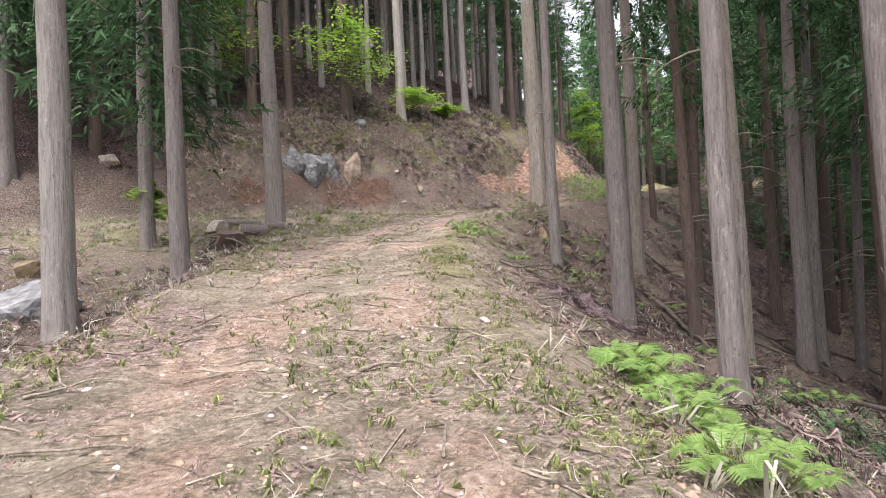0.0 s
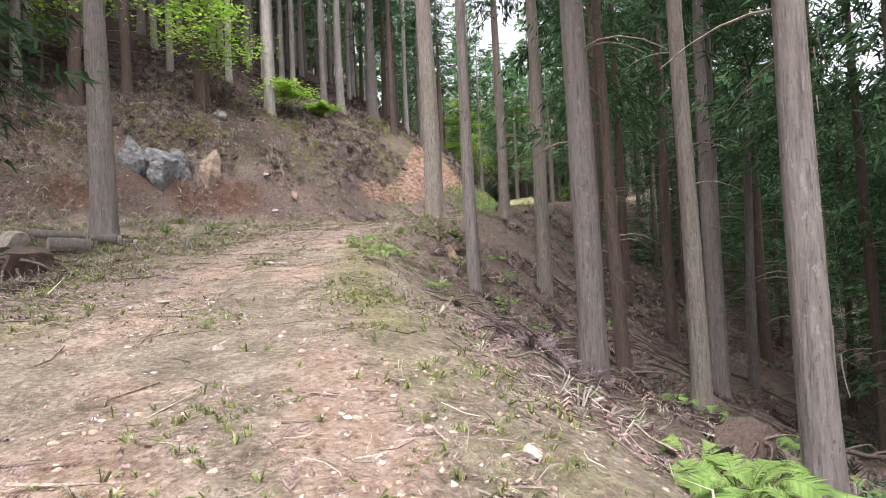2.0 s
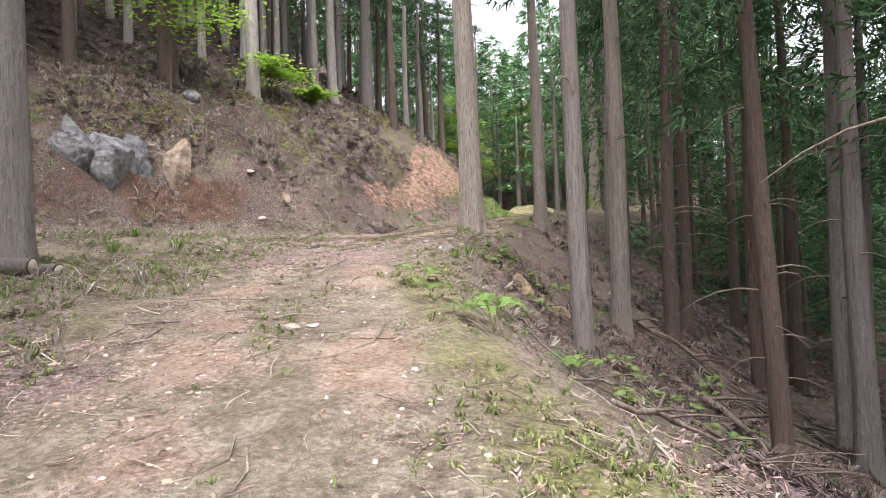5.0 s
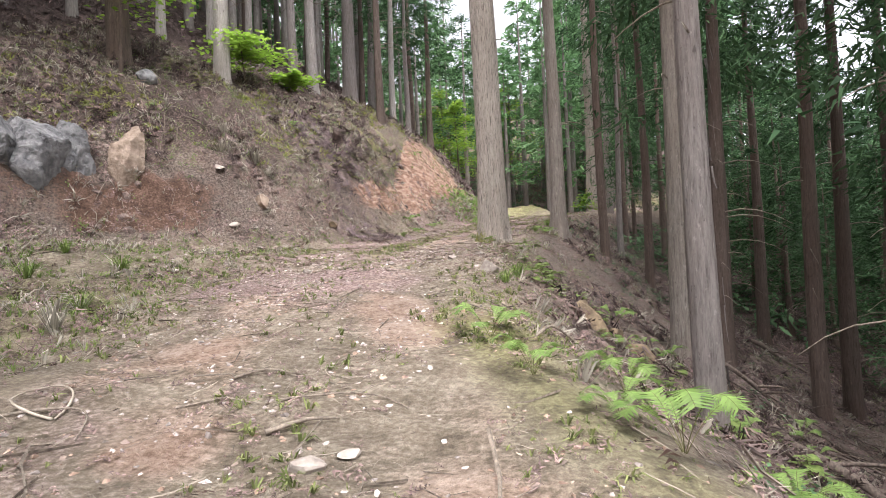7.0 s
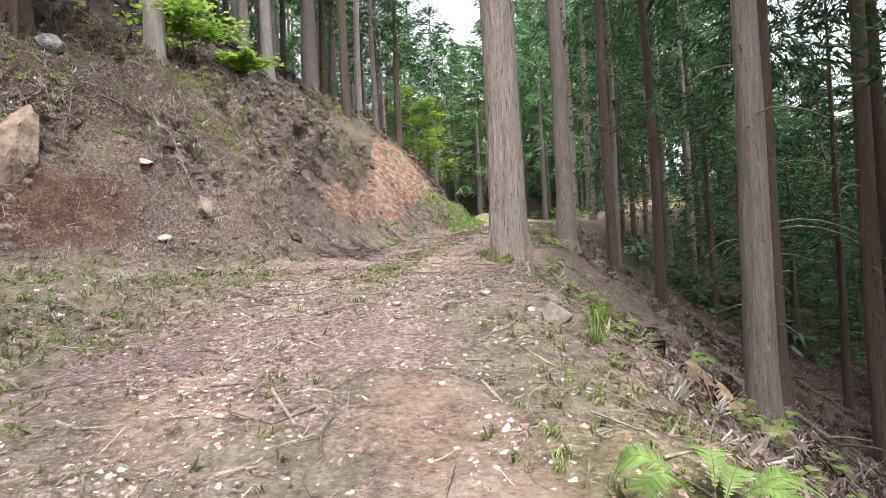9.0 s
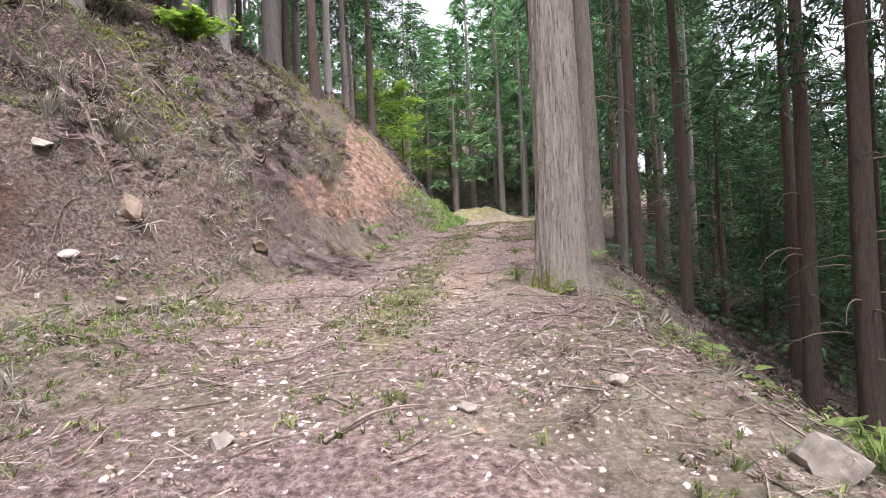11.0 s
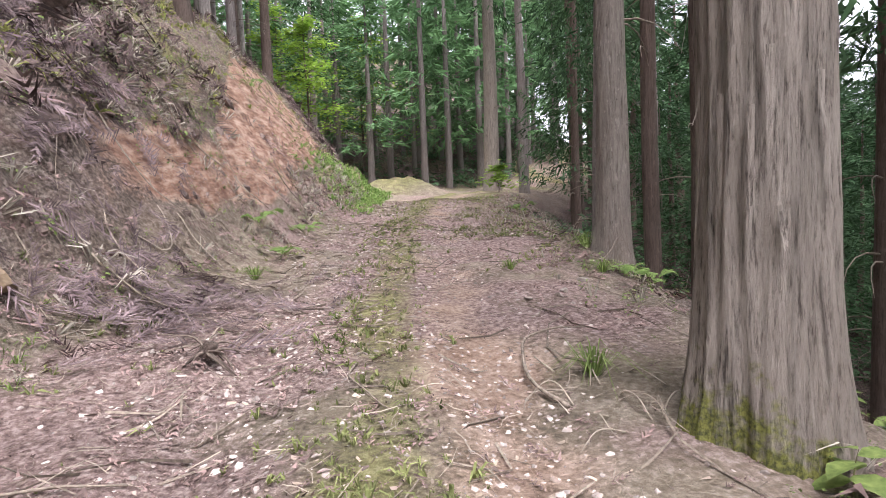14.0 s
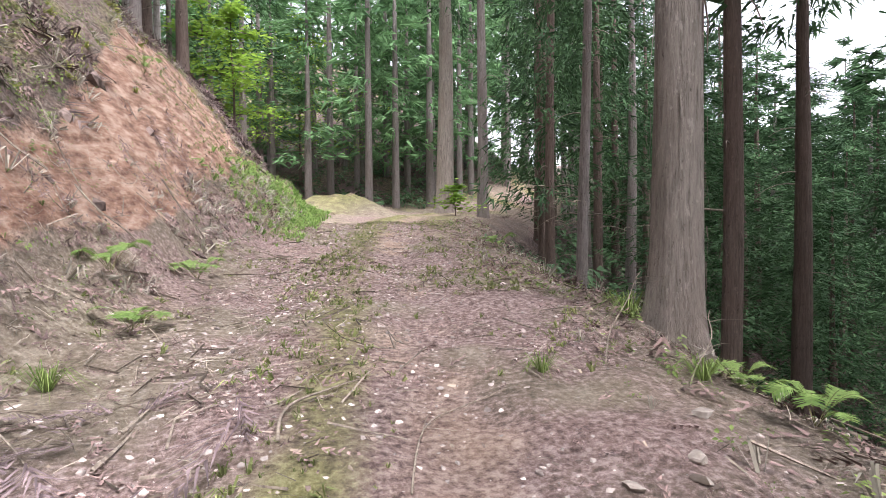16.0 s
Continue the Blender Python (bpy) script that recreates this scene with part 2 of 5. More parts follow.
FOOT = [(-40, -22), (-24, -6), (-18.5, 3), (-17.2, 9), (-17.0, 13.5), (-15.6, 17.6), (-12.9, 20.0), (-11.95, 22.5), (-11.3, 26), (-10.6, 31),
        (-10.05, 36), (-9.9, 40), (-11.6, 44.5), (-18, 53), (-30, 70)]


def smooth_line(pts, n):
    p = np.array(pts, float)
    q = np.vstack([2 * p[0] - p[1], p, 2 * p[-1] - p[-2]])
    out = []
    for i in range(len(p) - 1):
        a, b, c, d = q[i:i + 4]
        for u in np.linspace(0, 1, n, endpoint=False):
            out.append(0.5 * (2 * b + (c - a) * u + (2 * a - 5 * b + 4 * c - d) * u * u + (3 * b - 3 * c + d - a) * u ** 3))
    return np.array(out + [p[-1]])


ROAD_LINE, FOOT_LINE = smooth_line(ROAD, 10), smooth_line(FOOT, 8)


def nearest(line, x, y):
    """Signed offset from a line (to the right of its run is positive) and the place along it."""
    best, off, pos = np.full(x.shape, 1e18), np.zeros(x.shape), np.zeros(x.shape)
    for i in range(len(line) - 1):
        ax, ay = line[i, 0], line[i, 1]
        dx, dy = line[i + 1, 0] - ax, line[i + 1, 1] - ay
        u = np.clip(((x - ax) * dx + (y - ay) * dy) / (dx * dx + dy * dy), 0, 1)
        ex, ey = x - ax - u * dx, y - ay - u * dy
        d2 = ex * ex + ey * ey
        m = d2 < best
        best[m], pos[m] = d2[m], (i + u)[m]
        off[m] = (np.sqrt(d2) * np.sign(ex * dy - ey * dx))[m]
    return off, pos


def sstep(a, b, x):
    t = np.clip((x - a) / (b - a), 0, 1)
    return t * t * (3 - 2 * t)


def knee(x, w):
    """max(x, 0) with a rounded knee."""
    return np.where(x < -w, 0, np.where(x > w, x, (x + w) ** 2 / (4 * w)))


def lay(x, y):
    """Height of the smooth ground, offset from the road's middle, station, depth behind the bank's foot."""
    x, y = np.ravel(np.asarray(x, float)), np.ravel(np.asarray(y, float))
    d, p = nearest(ROAD_LINE, x, y)
    f = -nearest(FOOT_LINE, x, y)[0]
    zc = np.interp(p, np.arange(len(ROAD_LINE)), ROAD_LINE[:, 2])
    st = np.interp(p, np.arange(len(ROAD_LINE)), ROAD_LINE[:, 1])
    edge = d - np.interp(st, [-14, 0, 4, 9, 14, 19, 23, 28, 45], [1.7, 1.55, 1.5, 1.75, 1.8, 2.2, 2.7, 2.5, 2.3])
    fall = np.interp(st, [0, 6, 9, 13, 18, 24, 32, 45], [0.48, 0.50, 0.54, 0.70, 0.74, 0.80, 0.78, 0.5])
    h = zc - 0.05 * knee(d - 1.0, 0.5) * sstep(16, 22, st) - fall * knee(edge, 0.45) + 0.35 * fall * knee(edge - 5, 2) + 0.5 * fall * knee(edge - 40, 10)
    left = -d - 2.3
    h -= np.interp(st, [-14, 4, 7, 10, 12], [0.9, 0.9, 0.7, 0.3, 0]) * sstep(0, 1.8, left)
    h += 0.12 * knee(left, 0.6) * sstep(8, 14, st) + 0.14 * knee(left - 1.6, 1.0) * (1 - sstep(8, 14, st))
    crest = np.interp(st, [0, 10, 20, 30, 36, 45], [1.6, 2.3, 2.6, 2.7, 4.0, 3.0])
    steep = np.interp(st, [0, 9, 14, 20, 30, 36, 45], [0.7, 0.9, 1.25, 1.35, 1.36, 1.12, 0.9])
    h += steep * knee(f, 0.35) - (steep - 0.56) * knee(f - crest, 0.6) - 0.25 * knee(f - 20, 6)
    # the dug face below the root mat, with a ledge above it
    dug = sstep(12.5, 15, st) * sstep(23.5, 21, st)
    h += dug * 0.32 * (sstep(0.35, 0.95, f) - sstep(1.1, 2.2, f))
    h += (0.3 * knee(y - 52, 6) - 0.3 * knee(y - 130, 10)) * sstep(16, 2, x)
    h += 0.6 * np.exp(-(((x + 8.6) / 1.7) ** 2 + ((y - 44.0) / 1.9) ** 2) ** 2)
    return h, d, st, f


def bare_clay(st, f):
    """How far the cut in the bank is stripped to red clay, 0 to 1."""
    face = sstep(-0.5, 0.6, st - 24.9 - 3.2 * (f - 0.6)) * sstep(36.5, 34.5, st) * sstep(0.6, 1.15, f) * sstep(3.6, 3.0, f)
    band = 0.9 * sstep(22.3, 24.2, st) * sstep(32, 28, st) * sstep(0.4, 0.65, f) * sstep(1.35, 0.95, f)
    return np.maximum(face, band)


def bare_track(x, y, d, st):
    """How far the track is worn down to bare earth, 0 to 1."""
    p = wave(x, y, 61, [(1.9, 0.5), (0.7, 0.35), (0.3, 0.2)])
    worn = np.maximum(np.exp(-((d - 0.5) / 0.4) ** 2), np.exp(-((d + 1.0) / 0.5) ** 2) * (1 - 0.8 * sstep(15, 19, st)))
    return np.clip((0.3 + 0.7 * worn) * sstep(2.3, 1.5, np.abs(d + 0.2)) * (0.55 + 1.1 * p), 0, 1) * (1 - 0.25 * sstep(13, 18, st)) * (0.72 + 0.28 * sstep(5, 11, st))


def wave(x, y, seed, octaves):
    """Smooth random relief: sums of value noise, (wavelength, height) each."""
    out = np.zeros(np.shape(x))
    for k, (wl, amp) in enumerate(octaves):
        g = np.random.RandomState(seed + k).rand(97, 97) - 0.5
        u, v = np.asarray(x) / wl + 41.3 * k, np.asarray(y) / wl + 17.7 * k
        i, j = np.floor(u).astype(int), np.floor(v).astype(int)
        a, b = u - i, v - j
        a, b = a * a * (3 - 2 * a), b * b * (3 - 2 * b)
        g00, g10, g01, g11 = g[i % 97, j % 97], g[(i + 1) % 97, j % 97], g[i % 97, (j + 1) % 97], g[(i + 1) % 97, (j + 1) % 97]
        out = out + 2 * amp * ((g00 * (1 - a) + g10 * a) * (1 - b) + (g01 * (1 - a) + g11 * a) * b)
    return out


def surface(x, y):
    """The ground with ruts, humps and clods; also offset, station and bank depth."""
    x, y = np.ravel(np.asarray(x, float)), np.ravel(np.asarray(y, float))
    h, d, st, f = lay(x, y)
    on_road = sstep(2.6, 1.7, np.abs(d))
    rough = 1 - on_road * 0.8
    near_by = sstep(90, 50, np.hypot(x + 8, y - 15))
    h = h + wave(x, y, 3, [(2.3, 0.13), (0.9, 0.075), (0.4, 0.05), (0.2, 0.03)]) * rough * near_by + wave(x, y, 9, [(1.1, 0.035), (0.35, 0.02), (0.18, 0.012)]) * near_by
    ruts = np.exp(-((np.abs(d + 0.15) - 0.75) / 0.28) ** 2) * sstep(10, 20, st)
    h = h - 0.05 * ruts
    lumps = sstep(0.1, 0.8, f) * sstep(9, 4, f)
    h = h + lumps * wave(x, y, 21, [(1.4, 0.26), (0.6, 0.24), (0.28, 0.15)]) * (1 - 0.88 * bare_clay(st, f)) * near_by
    return h, d, st, f


def axis(lo, hi, step, far):
    mid = np.arange(lo, hi, step)
    out, s = [], step
    edge = 0.0
    while edge < far:
        s *= 1.16
        edge += s
        out.append(edge)
    out = np.array(out)
    return np.concatenate([lo - out[::-1], mid, mid[-1] + out])


GX, GY = axis(-17.5, 1.5, 0.10, 700), axis(0.5, 31.0, 0.11, 700)
XX, YY = np.meshgrid(GX, GY)
HH, DD, SS, FF = surface(XX, YY)
nx, ny = len(GX), len(GY)


def field(x, y):
    """Height, offset, station and bank depth at places on the ground sheet itself."""
    x, y = np.atleast_1d(np.asarray(x, float)), np.atleast_1d(np.asarray(y, float))
    i, j = np.clip(np.searchsorted(GX, x) - 1, 0, nx - 2), np.clip(np.searchsorted(GY, y) - 1, 0, ny - 2)
    a, b = (x - GX[i]) / (GX[i + 1] - GX[i]), (y - GY[j]) / (GY[j + 1] - GY[j])
    k = j * nx + i
    return [q[k] * (1 - a) * (1 - b) + q[k + 1] * a * (1 - b) + q[k + nx] * (1 - a) * b + q[k + nx + 1] * a * b for q in (HH, DD, SS, FF)]


def ground_z(x, y):
    return float(field(x, y)[0][0])


me = bpy.data.meshes.new("ground")
quads = (np.arange(ny - 1)[:, None] * nx + np.arange(nx - 1)[None]).ravel()
quads = np.stack([quads, quads + 1, quads + nx + 1, quads + nx], 1)
me.from_pydata(np.stack([XX.ravel(), YY.ravel(), HH], 1).tolist(), [], quads.tolist())
me.polygons.foreach_set("use_smooth", np.ones(len(quads), bool))
me.materials.append(GROUND)
patchy = wave(XX.ravel(), YY.ravel(), 51, [(2.6, 0.5), (0.8, 0.3)])
dirt_mask = bare_track(XX.ravel(), YY.ravel(), DD, SS)
on_way = sstep(2.9, 1.9, np.abs(DD + 0.1))
moss_mask = 0.6 * np.exp(-((DD - 1.35) / 0.7) ** 2) * np.maximum(sstep(17.5, 14.5, SS), 0.7 * sstep(22, 26, SS)) * (0.75 + 1.1 * patchy) + 0.55 * sstep(0.1, 0.5, -patchy) * on_way * sstep(3, 6, SS) * sstep(20, 15, SS)
moss_mask += 0.75 * np.exp(-((DD + 0.1 + 0.25 * patchy) / 0.36) ** 2) * sstep(14, 20, SS) * (0.9 + 0.7 * patchy) + 0.25 * sstep(28, 34, SS) * sstep(5, 3, np.abs(DD))
moss_mask += 0.5 * sstep(2.0, 3.0, -DD) * sstep(0.3, -1, FF) * (0.8 + 0.8 * patchy) + 0.45 * sstep(29, 33, SS) * sstep(-0.5, 0.1, FF) * sstep(1.6, 0.7, FF)
moss_mask += (0.3 + 0.4 * sstep(18, 22, SS)) * sstep(-0.15, 0.4, patchy) * sstep(1.2, 2.2, FF) * sstep(8, 5, FF)
moss_mask += 0.3 * sstep(0.15, 0.5, patchy) * sstep(2.5, 4, DD)
moss_mask += 0.5 * np.exp(-(((XX.ravel() + 8.6) / 2.2) ** 2 + ((YY.ravel() - 44) / 2.2) ** 2)) * (0.9 + 0.8 * patchy)
moss_mask = np.clip(moss_mask, 0, 1)
clay_mask = np.clip((0.95 + 0.35 * patchy) * bare_clay(SS + 0.9 * patchy, FF + 0.25 * patchy)
                    + 0.3 * np.exp(-(((XX.ravel() + 8.9) / 2.2) ** 2 + ((YY.ravel() - 43.4) / 1.8) ** 2)), 0, 1)
# Dug face below the root mat, darkened in colour as if overhung.
shaded_earth_mask = np.clip((0.66 + 0.9 * patchy) * sstep(13.5, 16, SS) * sstep(22.8, 20.0, SS) * sstep(-0.05, 0.3, FF) * sstep(1.1, 0.7, FF), 0, 1)
# Dark litter, with canopy shade painted in on the hill and far wood floor.
humus_shade_mask = np.clip(sstep(0.9, 2.0, FF) * (0.75 + 0.6 * patchy) * sstep(27, 20, SS) + 0.95 * sstep(3, 5, FF) + 0.6 * sstep(-2.4, -3.4, DD) * sstep(11.5, 8, SS) * (0.8 + 0.8 * patchy) + 0.9 * sstep(28, 31, SS) * sstep(3.4, 4.6, DD) + 0.9 * sstep(43, 47, YY.ravel()) * sstep(2.5, 3.5, np.abs(DD)) + 0.42 * sstep(2.6, 4.5, DD) * (0.7 + 0.9 * patchy), 0, 1)
spray_mask = np.clip(np.maximum(on_way * sstep(11, 16, SS), 0.9 * sstep(-0.7, -1.6, DD) * sstep(-4.2, -3.0, DD) * sstep(14, 10, SS)) * (0.55 + 0.9 * wave(XX.ravel(), YY.ravel(), 57, [(1.6, 0.5), (0.5, 0.4)])), 0, 1)
more = me.color_attributes.new("litter", "FLOAT_COLOR", "POINT")
more.data.foreach_set("color", np.stack([humus_shade_mask, spray_mask, np.clip(on_way + sstep(-2.0, -3.0, DD) * sstep(0.3, -0.3, FF) * sstep(8, 11.5, SS), 0, 1), on_way], 1).astype(np.float32).ravel())
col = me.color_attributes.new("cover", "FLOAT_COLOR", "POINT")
col.data.foreach_set("color", np.stack([np.clip(dirt_mask, 0, 1), moss_mask, clay_mask, shaded_earth_mask], 1).astype(np.float32).ravel())
ground = tagged(new("ground", me), "forest floor with a dirt track cut into the hillside", "ground", kind="structure")


# ---- cedars ----
def trunk_mesh(rng, r, height, sides, step, flare=0.35, ridge=0.05, lean=(0, 0), fluted=6):
    """A tapered cedar trunk with a flared, fluted foot and ridged bark; its foot sinks below ground."""
    s = Soup()
    zs = np.concatenate([np.arange(-0.6, 3.0, step), np.arange(3.0, height, step * 4), [height]])
    a = np.linspace(0, 2 * np.pi, sides, endpoint=False)
    ph = rng.uniform(0, 6.28, 6)
    fib = rng.uniform(-1, 1, (sides, 8))
    rings = []
    for z in zs:
        taper = max(0.04, 1 - 0.82 * max(z, 0) / height)
        fl = flare * math.exp(-max(z, -0.2) / 0.35)
        k = (zs[0] + 50 + z) / 0.8
        i0 = int(k) % 8
        w = k - int(k)
        grain = fib[:, i0] * (1 - w) + fib[:, (i0 + 1) % 8] * w
        rad = r * (taper + fl * (0.7 + 0.5 * np.cos(fluted * a / 1.0 + ph[0]) * 0.6 + 0.4 * np.cos(3 * a + ph[1])) + 0.03 * np.cos(2 * a + ph[2] + z * 0.2)) * (1 + ridge * grain)
        cx = lean[0] * z + 0.03 * math.sin(z * 0.5 + ph[3])
        cy = lean[1] * z + 0.03 * math.sin(z * 0.43 + ph[4])
        rings.append(np.stack([cx + rad * np.cos(a), cy + rad * np.sin(a), np.full(sides, z)], 1))
    k = len(zs)
    s.add(np.vstack(rings), [(i * sides + j, i * sides + (j + 1) % sides, (i + 1) * sides + (j + 1) % sides, (i + 1) * sides + j) for i in range(k - 1) for j in range(sides)])
    return s


def crown_mesh(rng, base, height, spread, branches, tufts, blades=4):
    """Drooping branches set with sprays of needles; each spray is a tuft of narrow blades. Corners, three to a blade."""
    n = branches * tufts
    u = np.repeat((np.arange(branches) + rng.rand(branches)) / branches, tufts)
    L = np.repeat(spread * rng.uniform(0.6, 1.15, branches), tufts) * (1 - u) ** 0.75 + 0.35
    az = np.repeat(rng.uniform(0, 6.283, branches), tufts)
    z = base + (height - base) * u
    v = 0.15 + 0.85 * np.tile((np.arange(tufts) + 0.5) / tufts, branches) + rng.uniform(-0.5, 0.5, n) / tufts
    c = np.stack([np.cos(az) * L * v, np.sin(az) * L * v, z - 0.25 * L * v * v + 0.22 * L * v ** 4], 1) + rng.normal(0, 1, (n, 3)) * (0.10 + 0.05 * L)[:, None]
    c, az = np.repeat(c, blades, 0), np.repeat(az, blades)
    out = np.stack([np.cos(az), np.sin(az), np.full(len(az), -0.7)], 1) + rng.normal(0, 0.6, c.shape)
    out /= np.linalg.norm(out, axis=1)[:, None]
    side = np.cross(out, rng.normal(0, 1, c.shape))
    side /= np.linalg.norm(side, axis=1)[:, None] + 1e-9
    size = rng.uniform(0.18, 0.42, len(c))[:, None]
    o = c + rng.normal(0, 0.10, c.shape)
    return np.stack([o - side * size * 0.105, o + side * size * 0.105, o + out * size], 1).reshape(-1, 3)


def crown_part(corners, mat, parent):
    return part("crown", quick_mesh("crown", corners, np.arange(len(corners)).reshape(-1, 3), mat), None, parent, "drooping dark green needle sprays")


def dead_branches(rng, r, lo, hi, n, reach=1.2):
    s = Soup()
    for i in range(n):
        z, az, L = rng.uniform(lo, hi), rng.uniform(0, 6.283), rng.uniform(0.3, 1) * reach
        rr = r * (1 - 0.8 * z / 22)
        k = np.linspace(0, 1, 5)
        pts = np.stack([np.cos(az + 0.25 * k) * (rr * 0.8 + L * k), np.sin(az + 0.25 * k) * (rr * 0.8 + L * k), z + L * (0.25 * k - 0.55 * k * k)], 1)
        s.tube(pts, 0.014 * (1 - 0.75 * k) * (0.7 + L / 2), 4, False)
    return s


def bark_strips(rng, r, n, top):
    """Loose fibrous strips that peel off the trunk."""
    s = Soup()
    for i in range(n):
        az, z, L, w = rng.uniform(0, 6.283), rng.uniform(0.2, top), rng.uniform(0.12, 0.5), rng.uniform(0.008, 0.02)
        k = np.linspace(0, 1, 4)
        rr = r * (1 - 0.82 * z / 22) * 1.03 + 0.004 + rng.uniform(0.005, 0.05) * k ** 2
        da = w / r
        rows = []
        for e in (-1, 1):
            rows.append(np.stack([np.cos(az + e * da * (1 - 0.6 * k)) * rr, np.sin(az + e * da * (1 - 0.6 * k)) * rr, z + L * (k if rng.rand() > 2 else -k)], 1))
        s.add(np.vstack(rows), [(j, j + 1, j + 5, j + 4) for j in range(3)])
    return s


def cedar(x, y, r, seed, bark, label, height=21.0, lean=(0, 0), sides=36, crown=(9.0, 2.3), fine=0.16, ridge=0.05, flare=0.3, strips=40, dead=7):
    rng = np.random.RandomState(seed)
    tree = tagged(new("cedar_tree"), label, "tree", "cedars beside the track")
    tree.location = (x, y, ground_z(x, y))
    part("trunk", trunk_mesh(rng, r, height, sides, fine, flare, ridge, lean), bark, tree)
    if strips:
        tagged(part("loose_bark", bark_strips(rng, r, strips, 7.0), bark, tree, "loose peeling strips of bark"), kind="stuff")
    if dead:
        for k in range(dead):
            part("dead_branch", dead_branches(rng, r, 3.0, 9, 1), DEADWOOD, tree)
    crown_part(crown_mesh(rng, crown[0], height + 0.4, crown[1], 130 if crown[0] < 4 else 55, 14, 6), NEEDLES, tree)
    return tree


# trees beside the track: x, y, trunk radius, bark, label
BY_TRACK = [
    (-8.75, 3.95, 0.215, BARK_PALE, "pale grey cedar trunk on the track's grassy edge above a gully"),
    (-10.1, 6.7, 0.185, BARK, "grey cedar with scarred bark beside the gully"),
    (-13.0, 7.85, 0.18, BARK, "slim brown cedar standing down in the gully"),
    (-18.7, 7.2, 0.27, BARK, "grey cedar at the foot of the hillside"),
    (-13.6, 12.25, 0.28, BARK, "stout grey cedar with a flared foot beside cut logs"),
    (-2.58, 10.1, 0.19, BARK, "cedar with scarred bark just below the track's edge"),
    (-0.63, 7.35, 0.155, BARK, "pale cedar with ragged peeling bark above the ferns"),
    (0.98, 7.8, 0.155, BARK, "leaning grey cedar on the lower slope"),
    (-0.95, 12.95, 0.175, BARK_TAN, "straight tan cedar on the lower slope"),
    (0.15, 18.9, 0.25, BARK, "slim cedar among fallen branches on the slope"),
    (-5.2, 14.15, 0.152, BARK, "slim cedar with a rotten hollow at its foot"),
    (-4.4, 19.5, 0.235, BARK_TAN, "smooth tan cedar on the slope below the track"),
    (-6.66, 25.1, 0.215, BARK_TAN, "large reddish cedar with a split, buttressed foot on the track's edge"),
    (-5.25, 26.7, 0.14, BARK_DARK, "cedar close behind a larger one, bark coloured as shaded"),
    (-0.6, 23.4, 0.20, BARK_DARK, "cedar low on the slope, bark coloured as shaded"),
    (1.1, 25.7, 0.24, BARK_DARK, "cedar low on the slope, bark coloured as shaded"),
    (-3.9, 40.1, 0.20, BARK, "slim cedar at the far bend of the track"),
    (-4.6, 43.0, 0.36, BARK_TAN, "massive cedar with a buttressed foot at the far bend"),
    (-3.75, 27.9, 0.15, BARK_DARK, "cedar trunk below the track's edge, bark coloured as shaded"),
    (0.6, 31.0, 0.22, BARK_DARK, "cedar low on the slope, bark coloured as shaded"),
    (-18.4, 21.5, 0.30, BARK_DARK, "dark cedar with a bowed foot above the bank"),
    (-16.23, 23.07, 0.24, BARK_PALE, "pale cedar above the bank behind fresh green leaves"),
    (-16.73, 30.64, 0.25, BARK_PALE, "pale straight cedar on the bank's rim"),
    (-16.2, 33.85, 0.36, BARK, "stout cedar on the bank's rim"),
]
LEANS = {0: (-0.01, 0.0), 7: (-0.012, 0.01), 6: (-0.012, 0.0), 2: (0.012, 0), 10: (-0.012, 0)}
for i, (x, y, r, bark, label) in enumerate(BY_TRACK):
    cedar(x, y, r, 100 + i, bark, label, lean=LEANS.get(i, (0.004 * math.sin(i * 2.3), 0.004 * math.cos(i * 1.7))), height=20 + 3 * math.sin(i * 1.9),
          crown={2: (2.8, 2.3), 3: (3.0, 2.4), 1: (5.5, 2.0)}.get(i, (9.5 + 2 * math.sin(i), 2.0)), flare=0.5 if i == 12 else 0.26 if r > 0.24 else 0.16, ridge=0.045)
cedar(-8.06, 20.12, 0.30, 77, BARK_OLD, "massive old cedar with furrowed bark and mossy foot, beside the track",
      height=24, sides=130, fine=0.08, ridge=0.07, flare=0.34, strips=120, crown=(11, 2.4))

# the plantation: a handful of tree shapes, each tree a thing of its own
PROTO = []
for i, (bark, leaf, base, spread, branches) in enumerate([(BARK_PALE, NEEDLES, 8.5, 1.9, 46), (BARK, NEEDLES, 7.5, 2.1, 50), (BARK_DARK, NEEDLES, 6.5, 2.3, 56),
                                                          (BARK, NEEDLES, 4.0, 2.6, 70), (BARK_DARK, NEEDLES, 2.2, 2.7, 80), (BARK, NEEDLES_LIT, 3.5, 2.4, 74)]):
    rng = np.random.RandomState(500 + i)
    t = tagged(new("cedar_tree"), ["pale slim plantation cedar, bare below its crown", "grey plantation cedar with a high crown", "plantation cedar with bark coloured as in the wood's shade",
               "cedar hung with dark green branches", "cedar clothed in dark branches almost to the ground", "cedar past the bend, needles coloured lighter as if lit"][i], "tree", "plantation cedars")
    rr = 0.16 + 0.015 * (i % 4)
    part("trunk", trunk_mesh(rng, rr, 20, 14, 0.5, 0.2, 0.03), bark, t)
    tagged(part("dead_wood", dead_branches(rng, rr, 1.5, base + 1, 13, 1.5), DEADWOOD, t, "thin dead side branches"), kind="stuff")
    crown_part(crown_mesh(rng, base, 20.5, spread, branches, 12, 5), leaf, t)
    PROTO.append(t)

